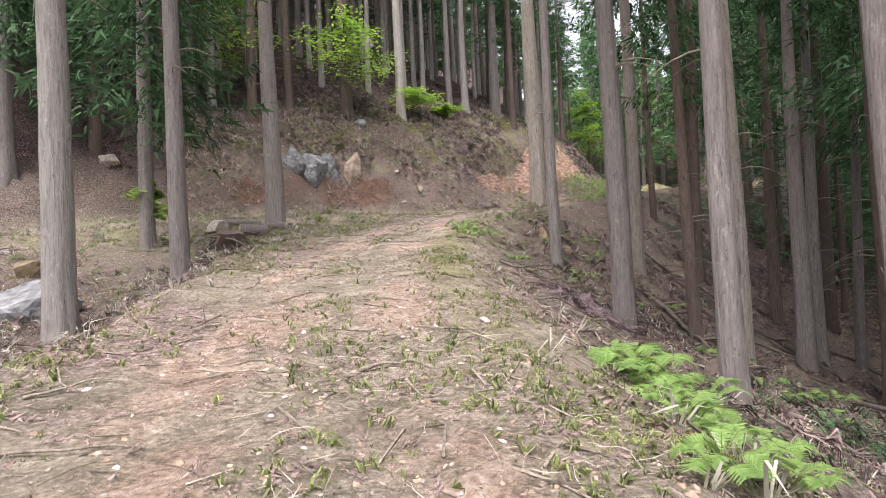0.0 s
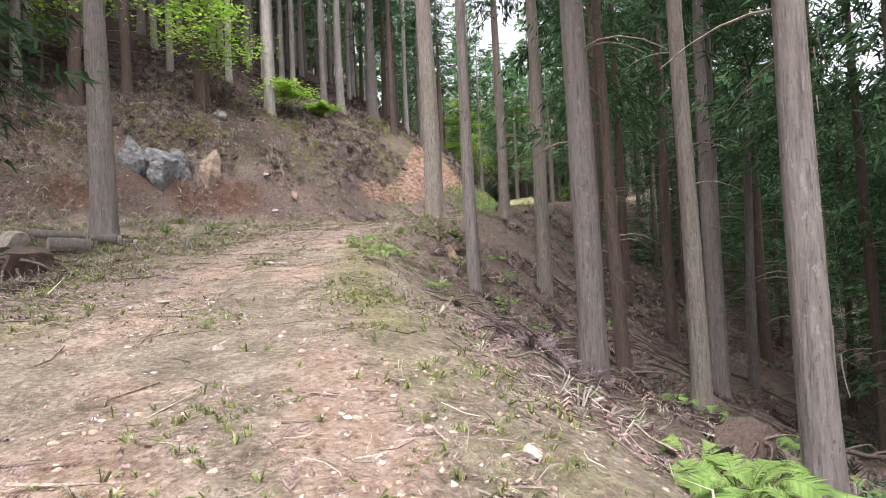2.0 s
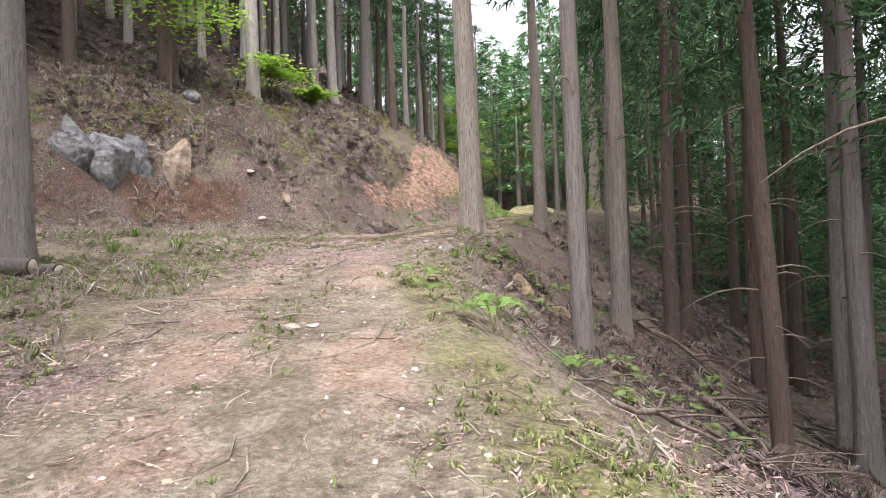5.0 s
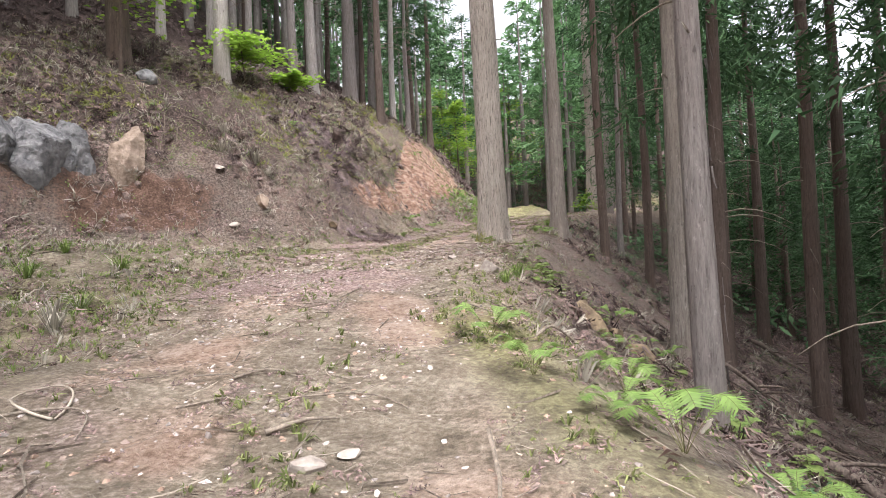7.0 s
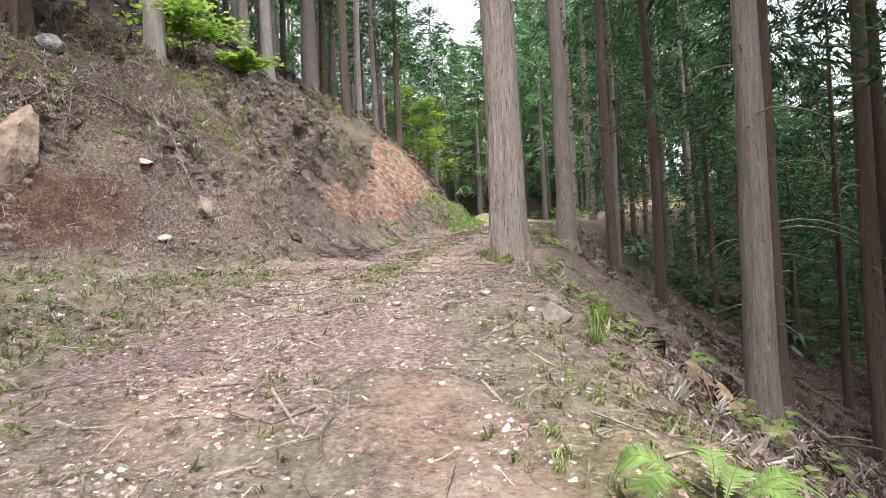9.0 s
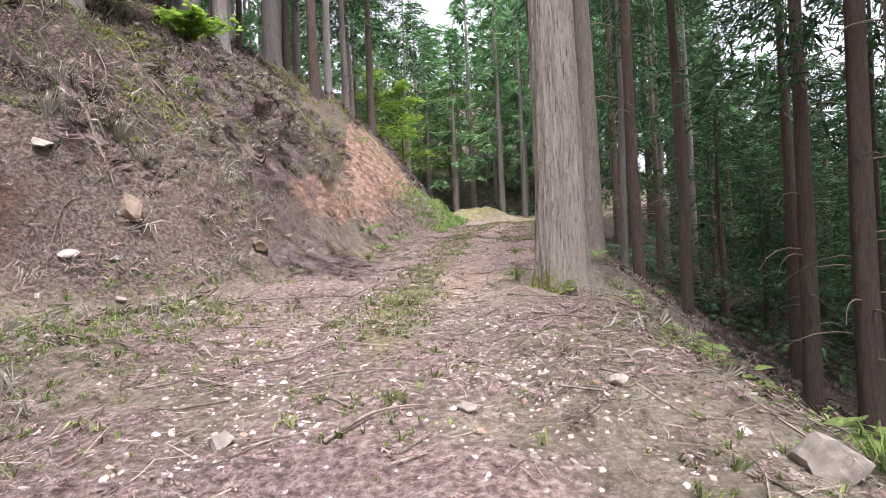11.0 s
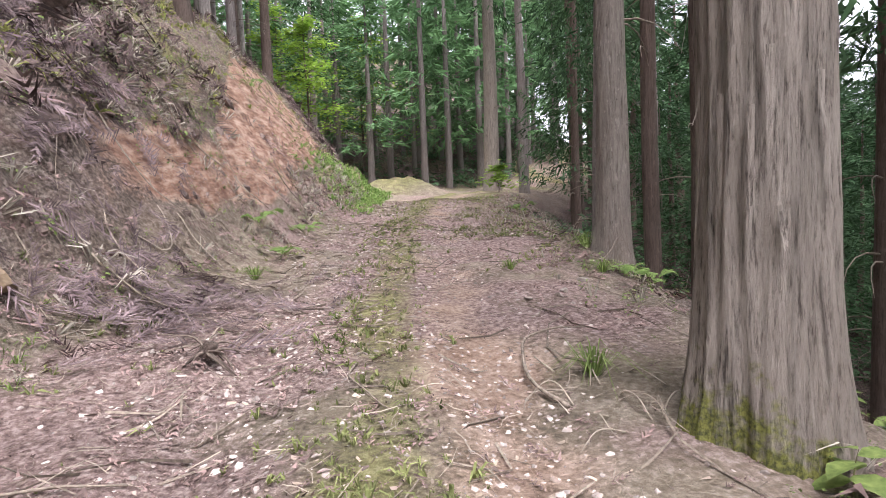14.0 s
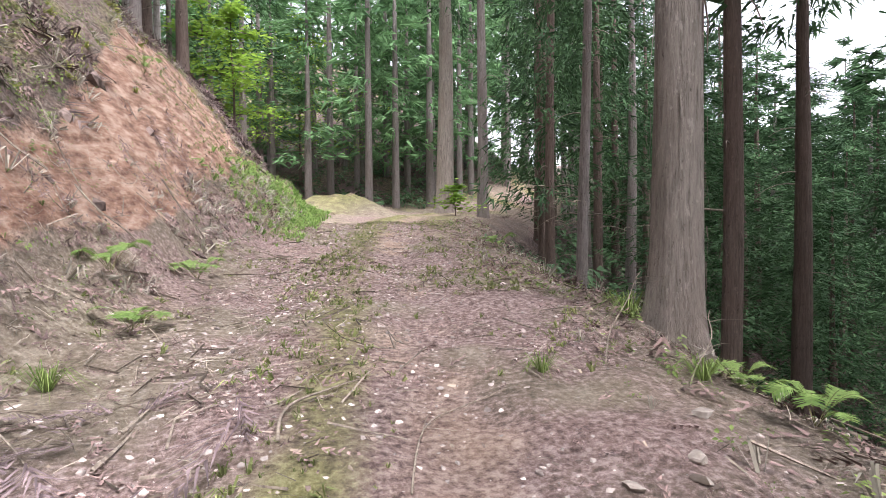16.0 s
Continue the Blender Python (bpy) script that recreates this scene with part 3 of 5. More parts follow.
rng = np.random.RandomState(8)
taken = [(x, y) for x, y, *_ in BY_TRACK] + [(-8.0, 20.1), (-18.4, 21.5)]
cand = np.stack([rng.uniform(-60, 45, 20000), rng.uniform(-16, 105, 20000)], 1)
CH, CD, CS, CF = field(cand[:, 0], cand[:, 1])
spots = []
for (x, y), z, d, st, f in zip(cand, CH, CD, CS, CF):
    hill = f > (3.4 if y > 13 else 1.6)
    slope = d > (7.0 if st < 22 else 6.0 if st < 29 else 4.0) and d < 30
    beyond = y > 46 and abs(d) > 2.8 and (x + 9) ** 2 + (y - 44) ** 2 > 8
    if not (hill or slope or beyond) or (hill and f > 34) or np.hypot(x + 8, y - 18) > 92:
        continue
    if -19 < x < -12.5 and 16 < y < 30.5 and f < 5.0:
        continue
    if d > 0 and st < 14 and d < 9 and y < 22:
        continue
    if y < 4 and abs(d) < 9:
        continue
    gap = (2.4 if x < -7 else 1.7) if y > 42 else 1.7 if hill or y > 31 else (2.5 if d < 10 else 1.9) if slope else 1.9
    if any((x - a) ** 2 + (y - b) ** 2 < gap * gap for a, b in taken):
        continue
    taken.append((x, y))
    q = rng.rand()
    tall = 1.0
    if hill:
        k = 0 if q < 0.5 else 1 if q < 0.85 else 2
        if f > 11 and q > 0.6:
            k = 3
        if y < 15 and q > 0.25:
            k = 3 if q < 0.6 else 4
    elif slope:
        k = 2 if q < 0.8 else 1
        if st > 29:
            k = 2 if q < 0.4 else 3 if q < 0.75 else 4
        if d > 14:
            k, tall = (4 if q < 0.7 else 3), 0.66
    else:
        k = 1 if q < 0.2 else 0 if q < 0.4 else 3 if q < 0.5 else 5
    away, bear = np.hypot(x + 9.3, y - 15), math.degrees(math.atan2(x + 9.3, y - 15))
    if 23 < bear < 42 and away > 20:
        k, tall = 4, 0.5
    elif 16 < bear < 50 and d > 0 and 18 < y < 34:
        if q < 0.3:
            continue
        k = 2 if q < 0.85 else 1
    if y > 36 and -18 < x < -9.5:
        tall = 0.6
    elif y > 44 and -22 < x < 4:
        tall = 0.78
    s = rng.uniform(0.85, 1.15) * (0.75 if d > 0 and 29 < st < 44 else 1)
    # how deep in the wood, seen from the track
    deep = np.hypot(x + 8.5, y - np.clip(y, 0, 30)) + (0 if y < 30 else 0.4 * (y - 30))
    spots.append((deep, k, x, y, z, s, s * tall * rng.uniform(0.92, 1.1), rng.uniform(0, 6.28), rng.normal(0, 0.012), rng.normal(0, 0.012)))
spots.sort()
for deep, k, x, y, z, s, sz, yaw, ax, ay in spots[:230]:
    PROTO[k].scale = (s, s, sz)
    copy_thing(PROTO[k], Matrix.LocRotScale((x, y, z), Euler((ax, ay, yaw)), None))
for i, t in enumerate(PROTO):
    t.scale = (1, 1, 1)
    px, py = [(-20, 30), (-22, 34), (6, 30), (-27, 28), (14, 30), (-16, 58)][i]
    t.location = (px, py, ground_z(px, py))


# the deep wood behind: too many to count, one joined mesh each of stems and needles
rng = np.random.RandomState(81)
stems, leaves, bright = Soup(), [], []
thin = [crown_mesh(rng, b, 20.5, 2.6, 32, 5, 6) for b in (3.0, 6.0, 2.0)]
for j, (deep, k, x, y, z, s, sz, yaw, ax, ay) in enumerate(spots[230:850]):
    stems.tube([(x, y, z - 0.5), (x, y, z + 9 * sz), (x, y, z + 19 * sz)], [0.2 * s, 0.13 * s, 0.02], 7, False)
    v = thin[0 if k in (3, 5) else 2 if k == 4 else 1].reshape(-1, 3, 3)
    c = v.mean(1, keepdims=True)
    v = (c + (v - c) * np.array([2.2, 2.2, 2.0])).reshape(-1, 3)
    ca, sa = math.cos(yaw) * s, math.sin(yaw) * s
    # Crowns past the bend take the needle copy painted as if lit.
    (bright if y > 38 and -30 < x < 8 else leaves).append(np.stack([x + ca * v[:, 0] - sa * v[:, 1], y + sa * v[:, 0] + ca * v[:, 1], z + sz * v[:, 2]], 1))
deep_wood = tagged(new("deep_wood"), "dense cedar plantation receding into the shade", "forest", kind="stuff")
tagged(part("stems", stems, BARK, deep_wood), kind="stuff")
for corners, mat in ((np.vstack(leaves), NEEDLES), (np.vstack(bright), NEEDLES_LIT)):
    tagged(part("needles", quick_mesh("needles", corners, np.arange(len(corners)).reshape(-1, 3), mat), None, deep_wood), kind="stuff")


# ---- litter, stones and plants of the forest floor ----
STONE = varied("pale_stone", (0.20, 0.168, 0.145), (0.43, 0.38, 0.335), 9, 0.85, "object", 0.25, None, 0.6, 0.02)
PEBBLE = varied("track_pebbles", (0.25, 0.205, 0.185), (0.55, 0.48, 0.44), 12, 0.85, "island", 0.45, None, 0.2, 0.005)
GREY_ROCK = varied("grey_rock", (0.075, 0.075, 0.08), (0.29, 0.285, 0.285), 5, 0.85, "object", 0.12, None, 1.0, 0.12)
TAN_ROCK = varied("tan_rock", (0.17, 0.12, 0.09), (0.42, 0.33, 0.26), 5, 0.85, "object", 0.15, None, 1.0, 0.08)
BROWN_ROCK = varied("brown_rock", (0.10, 0.075, 0.05), (0.27, 0.20, 0.13), 5, 0.9, "object", 0.15, None, 0.7, 0.03)
STRAW = varied("dry_straw", (0.20, 0.165, 0.13), (0.45, 0.39, 0.32), 4, 0.9, "island", 0.4, None, 0)
CHIPS = varied("bark_chips", (0.11, 0.08, 0.068), (0.32, 0.25, 0.21), 4, 0.9, "island", 0.5, None, 0)
GRASS = varied("green_grass", (0.10, 0.155, 0.04), (0.25, 0.33, 0.10), 2, 0.7, "island", 0.35, None, 0, through_light=0.35)
DRY_GRASS = varied("dry_grass", (0.22, 0.20, 0.16), (0.48, 0.44, 0.37), 2, 0.9, "island", 0.35, None, 0, through_light=0.2)
FERN = varied("fern_leaf", (0.12, 0.215, 0.05), (0.29, 0.41, 0.13), 3, 0.6, "island", 0.25, None, 0, through_light=0.4)
HERB = varied("herb_leaf", (0.08, 0.125, 0.035), (0.25, 0.32, 0.10), 3, 0.6, "island", 0.35, None, 0, through_light=0.35)
LIME = varied("fresh_maple_leaf", (0.16, 0.29, 0.035), (0.34, 0.50, 0.09), 1.5, 0.6, "island", 0.3, None, 0, through_light=0.5)
STEM = varied("fern_stalk", (0.07, 0.065, 0.03), (0.16, 0.15, 0.06), 10, 0.8, "object", 0.2, None, 0)


def settle(x, y):
    """Height and upward normal of the ground at many places."""
    e = 0.06
    z = field(x, y)[0]
    zx, zy = field(x + e, y)[0], field(x, y + e)[0]
    n = np.stack([-(zx - z) / e, -(zy - z) / e, np.ones_like(z)], 1)
    return z, n / np.linalg.norm(n, axis=1)[:, None]


def strew(name, shapes, x, y, size, mat, label, category, rng, sink=0.0, upright=0.0, tilt=0.25, stretch=None):
    """Lays one of a few shapes at every place, turned at random to the ground: one joined mesh."""
    z, n = settle(x, y)
    n = n * (1 - upright) + np.array([0, 0, 1.0]) * upright + rng.normal(0, tilt, n.shape)
    n /= np.linalg.norm(n, axis=1)[:, None]
    t = np.cross(n, rng.normal(0, 1, n.shape))
    t /= np.linalg.norm(t, axis=1)[:, None] + 1e-9
    b = np.cross(n, t)
    which = rng.randint(0, len(shapes), len(x))
    VV, TT, base = [], [], 0
    for k, (V, F) in enumerate(shapes):
        i = np.nonzero(which == k)[0]
        if not len(i):
            continue
        p = np.stack([x[i], y[i], z[i]], 1) - n[i] * (sink * size[i])[:, None]
        q = V[None] * size[i][:, None, None]
        W = p[:, None] + q[:, :, 0:1] * t[i][:, None] + q[:, :, 1:2] * b[i][:, None] + q[:, :, 2:3] * n[i][:, None]
        VV.append(W.reshape(-1, 3))
        TT.append((F[None] + (np.arange(len(i)) * len(V))[:, None, None] + base).reshape(-1, F.shape[1]))
        base += len(i) * len(V)
    me = quick_mesh(name, np.vstack(VV), np.vstack(TT), mat)
    return tagged(new(name, me), label, category, kind="stuff")


def triangles(soup):
    f = []
    for c in soup.f:
        f += [(c[0], c[i], c[i + 1]) for i in range(1, len(c) - 1)]
    return np.vstack(soup.v), np.array(f)


def lump(rng, sub, squash, rough, cuts=5):
    """A broken stone: a ball cut flat by random planes, with rough faces."""
    bm = bmesh.new()
    bmesh.ops.create_icosphere(bm, subdivisions=sub, radius=1.0)
    V = np.array([v.co[:] for v in bm.verts])
    F = np.array([[v.index for v in f.verts] for f in bm.faces])
    bm.free()
    for i in range(cuts):
        nrm = rng.normal(0, 1, 3)
        nrm /= np.linalg.norm(nrm)
        lim = rng.uniform(0.45, 0.8) if cuts < 14 else rng.uniform(0.55, 0.85)
        over = np.clip(V @ nrm - lim, 0, None)
        V = V - over[:, None] * nrm
    V = V * (1 + rough * rng.normal(0, 1, (len(V), 1))) * np.array(squash)
    return V, F


def twig_shape(rng, bend, r=0.012, sides=3, points=5):
    s = Soup()
    k = np.linspace(-0.5, 0.5, points)
    y = bend * (k * k * 2 - 0.2) + np.cumsum(rng.normal(0, 0.03, points))
    s.tube(np.stack([k, y, 0.05 * np.abs(rng.normal(0, 0.5, points)) + r], 1), r * np.linspace(1.2, 0.5, points), sides, False)
    return triangles(s)


def frond_shape(rng, n=9, width=0.2, blade=0.022):
    """A dead cedar spray: a bent stalk with side shoots."""
    s = Soup()
    bend = rng.uniform(-0.5, 0.5)
    for i in range(n):
        u = i / n
        for e in (-1, 1):
            p = np.array([u - 0.5, bend * u * u, 0.03 + 0.08 * rng.rand()])
            a = math.atan2(bend * 2 * u, 1) + e * rng.uniform(0.35, 0.8)
            L = width * (1.2 - u) * rng.uniform(0.7, 1.3)
            d = np.array([math.cos(a), math.sin(a), rng.uniform(-0.1, 0.35)])
            q = np.array([-d[1], d[0], 0.2]) * blade
            s.add([p - q, p + q, p + d * L], [(0, 1, 2)])
    return triangles(s)


def tuft_shape(rng, blades, droop, width=0.03):
    s = Soup()
    for i in range(blades):
        az, L, out = rng.uniform(0, 6.283), rng.uniform(0.6, 1.1), rng.uniform(0.15, 1.0) * droop
        d = np.array([math.cos(az), math.sin(az), 0])
        q = np.array([-d[1], d[0], 0]) * width
        o = d * rng.uniform(0, 0.12)
        p1 = o + d * out * 0.35 * L + np.array([0, 0, 0.6 * L])
        p2 = o + d * out * 0.95 * L + np.array([0, 0, (0.85 - 0.5 * out) * L])
        s.add([o - q, o + q, p1 + q * 0.8, p1 - q * 0.8, p2], [(0, 1, 2), (0, 2, 3), (3, 2, 4)])
    return triangles(s)


def herb_shape(rng, leaves):
    s = Soup()
    for i in range(leaves):
        az, h = rng.uniform(0, 6.283), rng.uniform(0.15, 0.9)
        d = np.array([math.cos(az), math.sin(az), rng.uniform(-0.3, 0.4)])
        q = np.array([-d[1], d[0], rng.uniform(-0.2, 0.2)])
        c = d * rng.uniform(0.05, 0.5) + np.array([0, 0, h])
        L = rng.uniform(0.2, 0.4)
        s.add([c, c + d * L * 0.5 + q * L * 0.32, c + d * L - np.array([0, 0, 0.08]), c + d * L * 0.5 - q * L * 0.32], [(0, 1, 2), (0, 2, 3)])
    return triangles(s)


def strip_shape(rng, bend):
    k = np.linspace(-0.5, 0.5, 4)
    mid = np.stack([k, bend * k * k + rng.normal(0, 0.03, 4), 0.04 + 0.06 * rng.rand(4)], 1)
    V = np.vstack([mid - np.array([0, 0.007, 0]), mid + np.array([0, 0.007, 0.012])])
    return V, np.array([t for j in range(3) for t in ((j, j + 1, j + 5), (j, j + 5, j + 4))])


def flake_shape(rng, wide):
    V = np.array([(-0.5, -wide, 0.02), (0.5, -wide * 0.6, 0.04), (0.45, wide * 0.7, 0.10), (-0.45, wide, 0.03)]) + rng.normal(0, 0.03, (4, 3))
    return V, np.array([(0, 1, 2), (0, 2, 3)])


def places(rng, n, weight, box=(-19, 3.5, 0.5, 34), off_bare=0.0):
    """Random places, kept by a weight that depends on offset, station, bank depth and a patchy noise."""
    x, y = rng.uniform(box[0], box[1], n), rng.uniform(box[2], box[3], n)
    h, d, st, f = field(x, y)
    keep = rng.rand(n) < weight(d, st, f, wave(x, y, 71, [(1.7, 0.5), (0.6, 0.4)])) * (1 - off_bare * bare_track(x, y, d, st))
    return x[keep], y[keep]


rng = np.random.RandomState(31)


def on_track(d, st, f, p):
    ruts = np.exp(-((np.abs(d + 0.12) - 0.72) / 0.42) ** 2)
    return sstep(2.6, 1.6, np.abs(d)) * (0.25 + 0.75 * ruts) * (0.12 + 0.88 * sstep(9, 15, st)) * np.clip(0.6 + p, 0.1, 1)


ROAD_BOX, BANK_BOX, SLOPE_BOX, SHELF_BOX = (-13, 1.5, 0.8, 36), (-21, -10, 12, 37), (-8.5, 6, 1, 36), (-20, -5, 0.5, 22)


def bank_w(d, st, f, p):
    return np.where((f > 0.05) & (f < 7), np.clip(0.55 + 1.1 * p, 0.06, 1), 0) * (1 - 0.94 * bare_clay(st, f)) * np.where((f < 0.9) & (st > 15) & (st < 21), 0.45, 1)


def slope_w(d, st, f, p):
    return sstep(1.3, 2.2, d) * np.clip(0.55 + 1.0 * p, 0.08, 1)


def shelf_w(d, st, f, p):
    return sstep(-1.9, -2.7, d) * (f < 0.3) * np.clip(0.5 + 1.1 * p, 0.06, 1)


def track_w(d, st, f, p):
    return sstep(3.2, 2.2, np.abs(d)) * np.clip(0.5 + 1.0 * p + 0.3 * sstep(0.4, 1.2, -d) * sstep(14, 18, st), 0.05, 1)


x, y = places(rng, 210000, on_track, ROAD_BOX)
strew("pebbles", [lump(rng, 1, (1, 0.8, 0.5), 0.06, 4) for i in range(5)], x, y, 0.009 + 0.034 * rng.rand(len(x)) ** 2.2, PEBBLE,
      "small pale pebbles and gravel strewn over the track", "gravel", rng, 0.35, 0, 0.45)
x, y = places(rng, 9000, lambda d, st, f, p: np.where(np.abs(d) < 3.2, 0.3, 0.3) * np.clip(0.6 + p, 0.1, 1))
strew("broken_stone", [lump(rng, 1, (1, 0.75, 0.45), 0.07, 5) for i in range(5)], x, y, 0.02 + 0.05 * rng.rand(len(x)) ** 2.4, PEBBLE,
      "loose broken stones scattered on track and slopes", "stones", rng, 0.25)
x, y = places(rng, 9000, lambda d, st, f, p: 0.6 * shelf_w(d, st, f, p), SHELF_BOX)
strew("shelf_stones", [lump(rng, 1, (1, 0.75, 0.45), 0.07, 5) for i in range(4)], x, y, 0.02 + 0.06 * rng.rand(len(x)) ** 2.6, PEBBLE,
      "grey broken stones scattered over the shelf and gully", "stones", rng, 0.25)
CLOD = varied("humus_clods", (0.06, 0.044, 0.038), (0.22, 0.165, 0.145), 14, 0.95, "island", 0.4, None, 0.8, 0.02)
x, y = places(rng, 9000, bank_w, BANK_BOX)
strew("humus_clods", [lump(rng, 1, (1, 0.8, 0.6), 0.12, 3) for i in range(4)], x, y, 0.03 + 0.12 * rng.rand(len(x)) ** 2.2, CLOD,
      "dark clods of humus and roots on the bank", "soil", rng, 0.25)
SPRAYS = [frond_shape(rng, 5, w, 0.04) for w in (0.15, 0.22, 0.3, 0.2)]
TWIGS = [twig_shape(rng, b, 0.017, 3, 3) for b in (-0.5, -0.2, 0.05, 0.3, 0.7)]
STRIPS = [strip_shape(rng, b) for b in (-0.6, -0.2, 0.2, 0.5)]
DRY = [tuft_shape(rng, 8, 1.5, 0.032) for i in range(4)]
HERBS = [herb_shape(rng, n) for n in (6, 8, 10)]
for where, box, w, n_spray, n_twig, n_straw, n_chip in (("on the track", ROAD_BOX, track_w, 80000, 22000, 60000, 80000), ("on the bank", BANK_BOX, bank_w, 54000, 22000, 13000, 12000),
                                                        ("on the lower slope", SLOPE_BOX, slope_w, 38000, 15000, 12000, 12000), ("on the open shelf", SHELF_BOX, shelf_w, 24000, 12000, 22000, 16000)):
    x, y = places(rng, n_spray, w, box, 0.9)
    strew("dead_cedar_sprays", SPRAYS, x, y, (0.06 if box is ROAD_BOX else 0.12) + (0.17 if box is ROAD_BOX else 0.26) * rng.rand(len(x)) ** 1.5, FRONDS, "reddish-brown dead cedar sprays lying " + where, "needle litter", rng, 0, 0, 0.28 if box is ROAD_BOX else 0.45)
    x, y = places(rng, n_twig, w, box, 0.5)
    strew("fallen_twigs", TWIGS, x, y, 0.07 + 0.45 * rng.rand(len(x)) ** 2.8, DEADWOOD, "dry grey-brown twigs lying " + where, "twigs", rng, 0, 0, 0.16)
    x, y = places(rng, n_straw, w, box, 0.8)
    strew("dry_straw", STRIPS, x, y, 0.06 + 0.22 * rng.rand(len(x)) ** 1.8, STRAW, "pale dry stalks and straw " + where, "straw", rng, 0, 0, 0.3)
    x, y = places(rng, n_chip, w, box, 0.4)
    strew("bark_chips", [flake_shape(rng, q) for q in (0.08, 0.16, 0.3, 0.22)], x, y, 0.015 + 0.045 * rng.rand(len(x)) ** 2.2, CHIPS, "bits of bark and dead leaves " + where, "leaf litter", rng, 0, 0, 0.3)


def grassy(d, st, f, p):
    mid = np.exp(-((d + 0.1) / 0.26) ** 2) * sstep(13, 20, st) * 0.8
    edge = 0.85 * np.exp(-((d - 1.6) / 0.6) ** 2) * np.maximum(sstep(16.5, 14, st), 0.7 * sstep(22, 26, st)) + 0.3 * np.exp(-((d + 2.6) / 0.9) ** 2)
    end = 1.2 * sstep(30, 32.5, st) * sstep(-0.6, 0.2, f) * sstep(5, 3, f)
    patch = 0.35 * sstep(2.4, 1.8, np.abs(d)) * sstep(4, 7, st) * (p > 0.25)
    return np.clip(mid + edge * np.clip(0.4 + 1.6 * p, 0, 1.3) + end + patch, 0, 1)


# Darker than the dead fronds: shade among the debris is put into this colour.
SHADED_BRUSH = varied("shaded_brushwood", (0.035, 0.024, 0.022), (0.17, 0.125, 0.115), 5, 0.9, "island", 0.55, None, 0)
THIN_GRASS = varied("thin_grass", (0.09, 0.115, 0.035), (0.28, 0.30, 0.125), 2, 0.85, "island", 0.45, None, 0, through_light=0.25)
DEAD_LEAF = varied("dead_leaves", (0.19, 0.145, 0.11), (0.44, 0.36, 0.285), 3, 0.9, "island", 0.45, None, 0)
DARK_HERB = varied("bramble_leaf", (0.045, 0.10, 0.045), (0.12, 0.21, 0.10), 3, 0.6, "island", 0.35, None, 0, through_light=0.3)
EARTH_CLOD = varied("earth_clods", (0.14, 0.09, 0.066), (0.42, 0.295, 0.225), 10, 0.95, "island", 0.45, None, 0.5, 0.01)

# heaps of brushwood and root mat that give slopes depth, brushwood darkened as shade
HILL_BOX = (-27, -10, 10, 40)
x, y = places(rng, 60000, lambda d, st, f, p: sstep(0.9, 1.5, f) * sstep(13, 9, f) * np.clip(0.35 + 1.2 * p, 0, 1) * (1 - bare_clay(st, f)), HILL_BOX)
strew("brushwood", [frond_shape(rng, 7, w, 0.032) for w in (0.3, 0.45, 0.6)], x, y, 0.22 + 0.40 * rng.rand(len(x)) ** 1.4, SHADED_BRUSH,
      "brushwood and dead fronds heaped on the bank, colour darkened for shade", "brushwood", rng, 0, 0, 0.55)
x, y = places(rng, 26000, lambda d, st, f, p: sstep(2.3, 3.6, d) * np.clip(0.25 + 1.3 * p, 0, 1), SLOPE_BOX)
strew("brushwood", [frond_shape(rng, 7, w, 0.032) for w in (0.3, 0.45, 0.6)], x, y, 0.2 + 0.4 * rng.rand(len(x)) ** 1.4, SHADED_BRUSH,
      "brushwood heaped on the lower slope, colour darkened for shade", "brushwood", rng, 0, 0, 0.5)
x, y = places(rng, 2600, lambda d, st, f, p: sstep(0.9, 1.4, f) * sstep(6, 4.5, f) * np.clip(0.2 + 1.4 * p, 0, 1) * (1 - bare_clay(st, f)), BANK_BOX)
strew("root_mat", [lump(rng, 2, (1, 0.8, 0.5), 0.13, 3) for i in range(5)], x, y, 0.12 + 0.24 * rng.rand(len(x)) ** 2, CLOD,
      "lumps of dark root mat on the bank", "soil", rng, 0.3)
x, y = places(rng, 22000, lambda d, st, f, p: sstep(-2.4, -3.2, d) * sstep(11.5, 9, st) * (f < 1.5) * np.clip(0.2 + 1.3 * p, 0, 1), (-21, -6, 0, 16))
strew("brushwood", [frond_shape(rng, 7, w, 0.032) for w in (0.3, 0.45, 0.6)], x, y, 0.18 + 0.36 * rng.rand(len(x)) ** 1.5, SHADED_BRUSH,
      "brushwood and dead fronds lying in the gully, colour darkened for shade", "brushwood", rng, 0, 0, 0.5)
x, y = places(rng, 1500, lambda d, st, f, p: sstep(-2.4, -3.2, d) * sstep(12.5, 10, st) * (f < 1.5) * np.clip(0.2 + 1.2 * p, 0, 0.8), (-21, -6, 0, 16))
strew("gully_rubble", [lump(rng, 2, (1, 0.8, 0.55), 0.06, 6) for i in range(5)], x, y, 0.05 + 0.2 * rng.rand(len(x)) ** 2.4, PEBBLE,
      "grey rubble lying in the gully", "stones", rng, 0.3)
# the fringe of roots and dead grass that overhangs the dug face
x, y = places(rng, 5200, lambda d, st, f, p: np.exp(-((f - 1.15) / 0.2) ** 2) * sstep(13, 14.5, st) * sstep(24, 22.5, st) * np.clip(0.5 + p, 0, 1), BANK_BOX)
strew("hanging_roots", [tuft_shape(rng, 9, 2.1, 0.014) for i in range(4)], x, y, 0.2 + 0.3 * rng.rand(len(x)) ** 1.5, FRONDS,
      "dead grass and roots hanging over the dug earth", "dry grass", rng, 0.1, 0.0, 0.5)
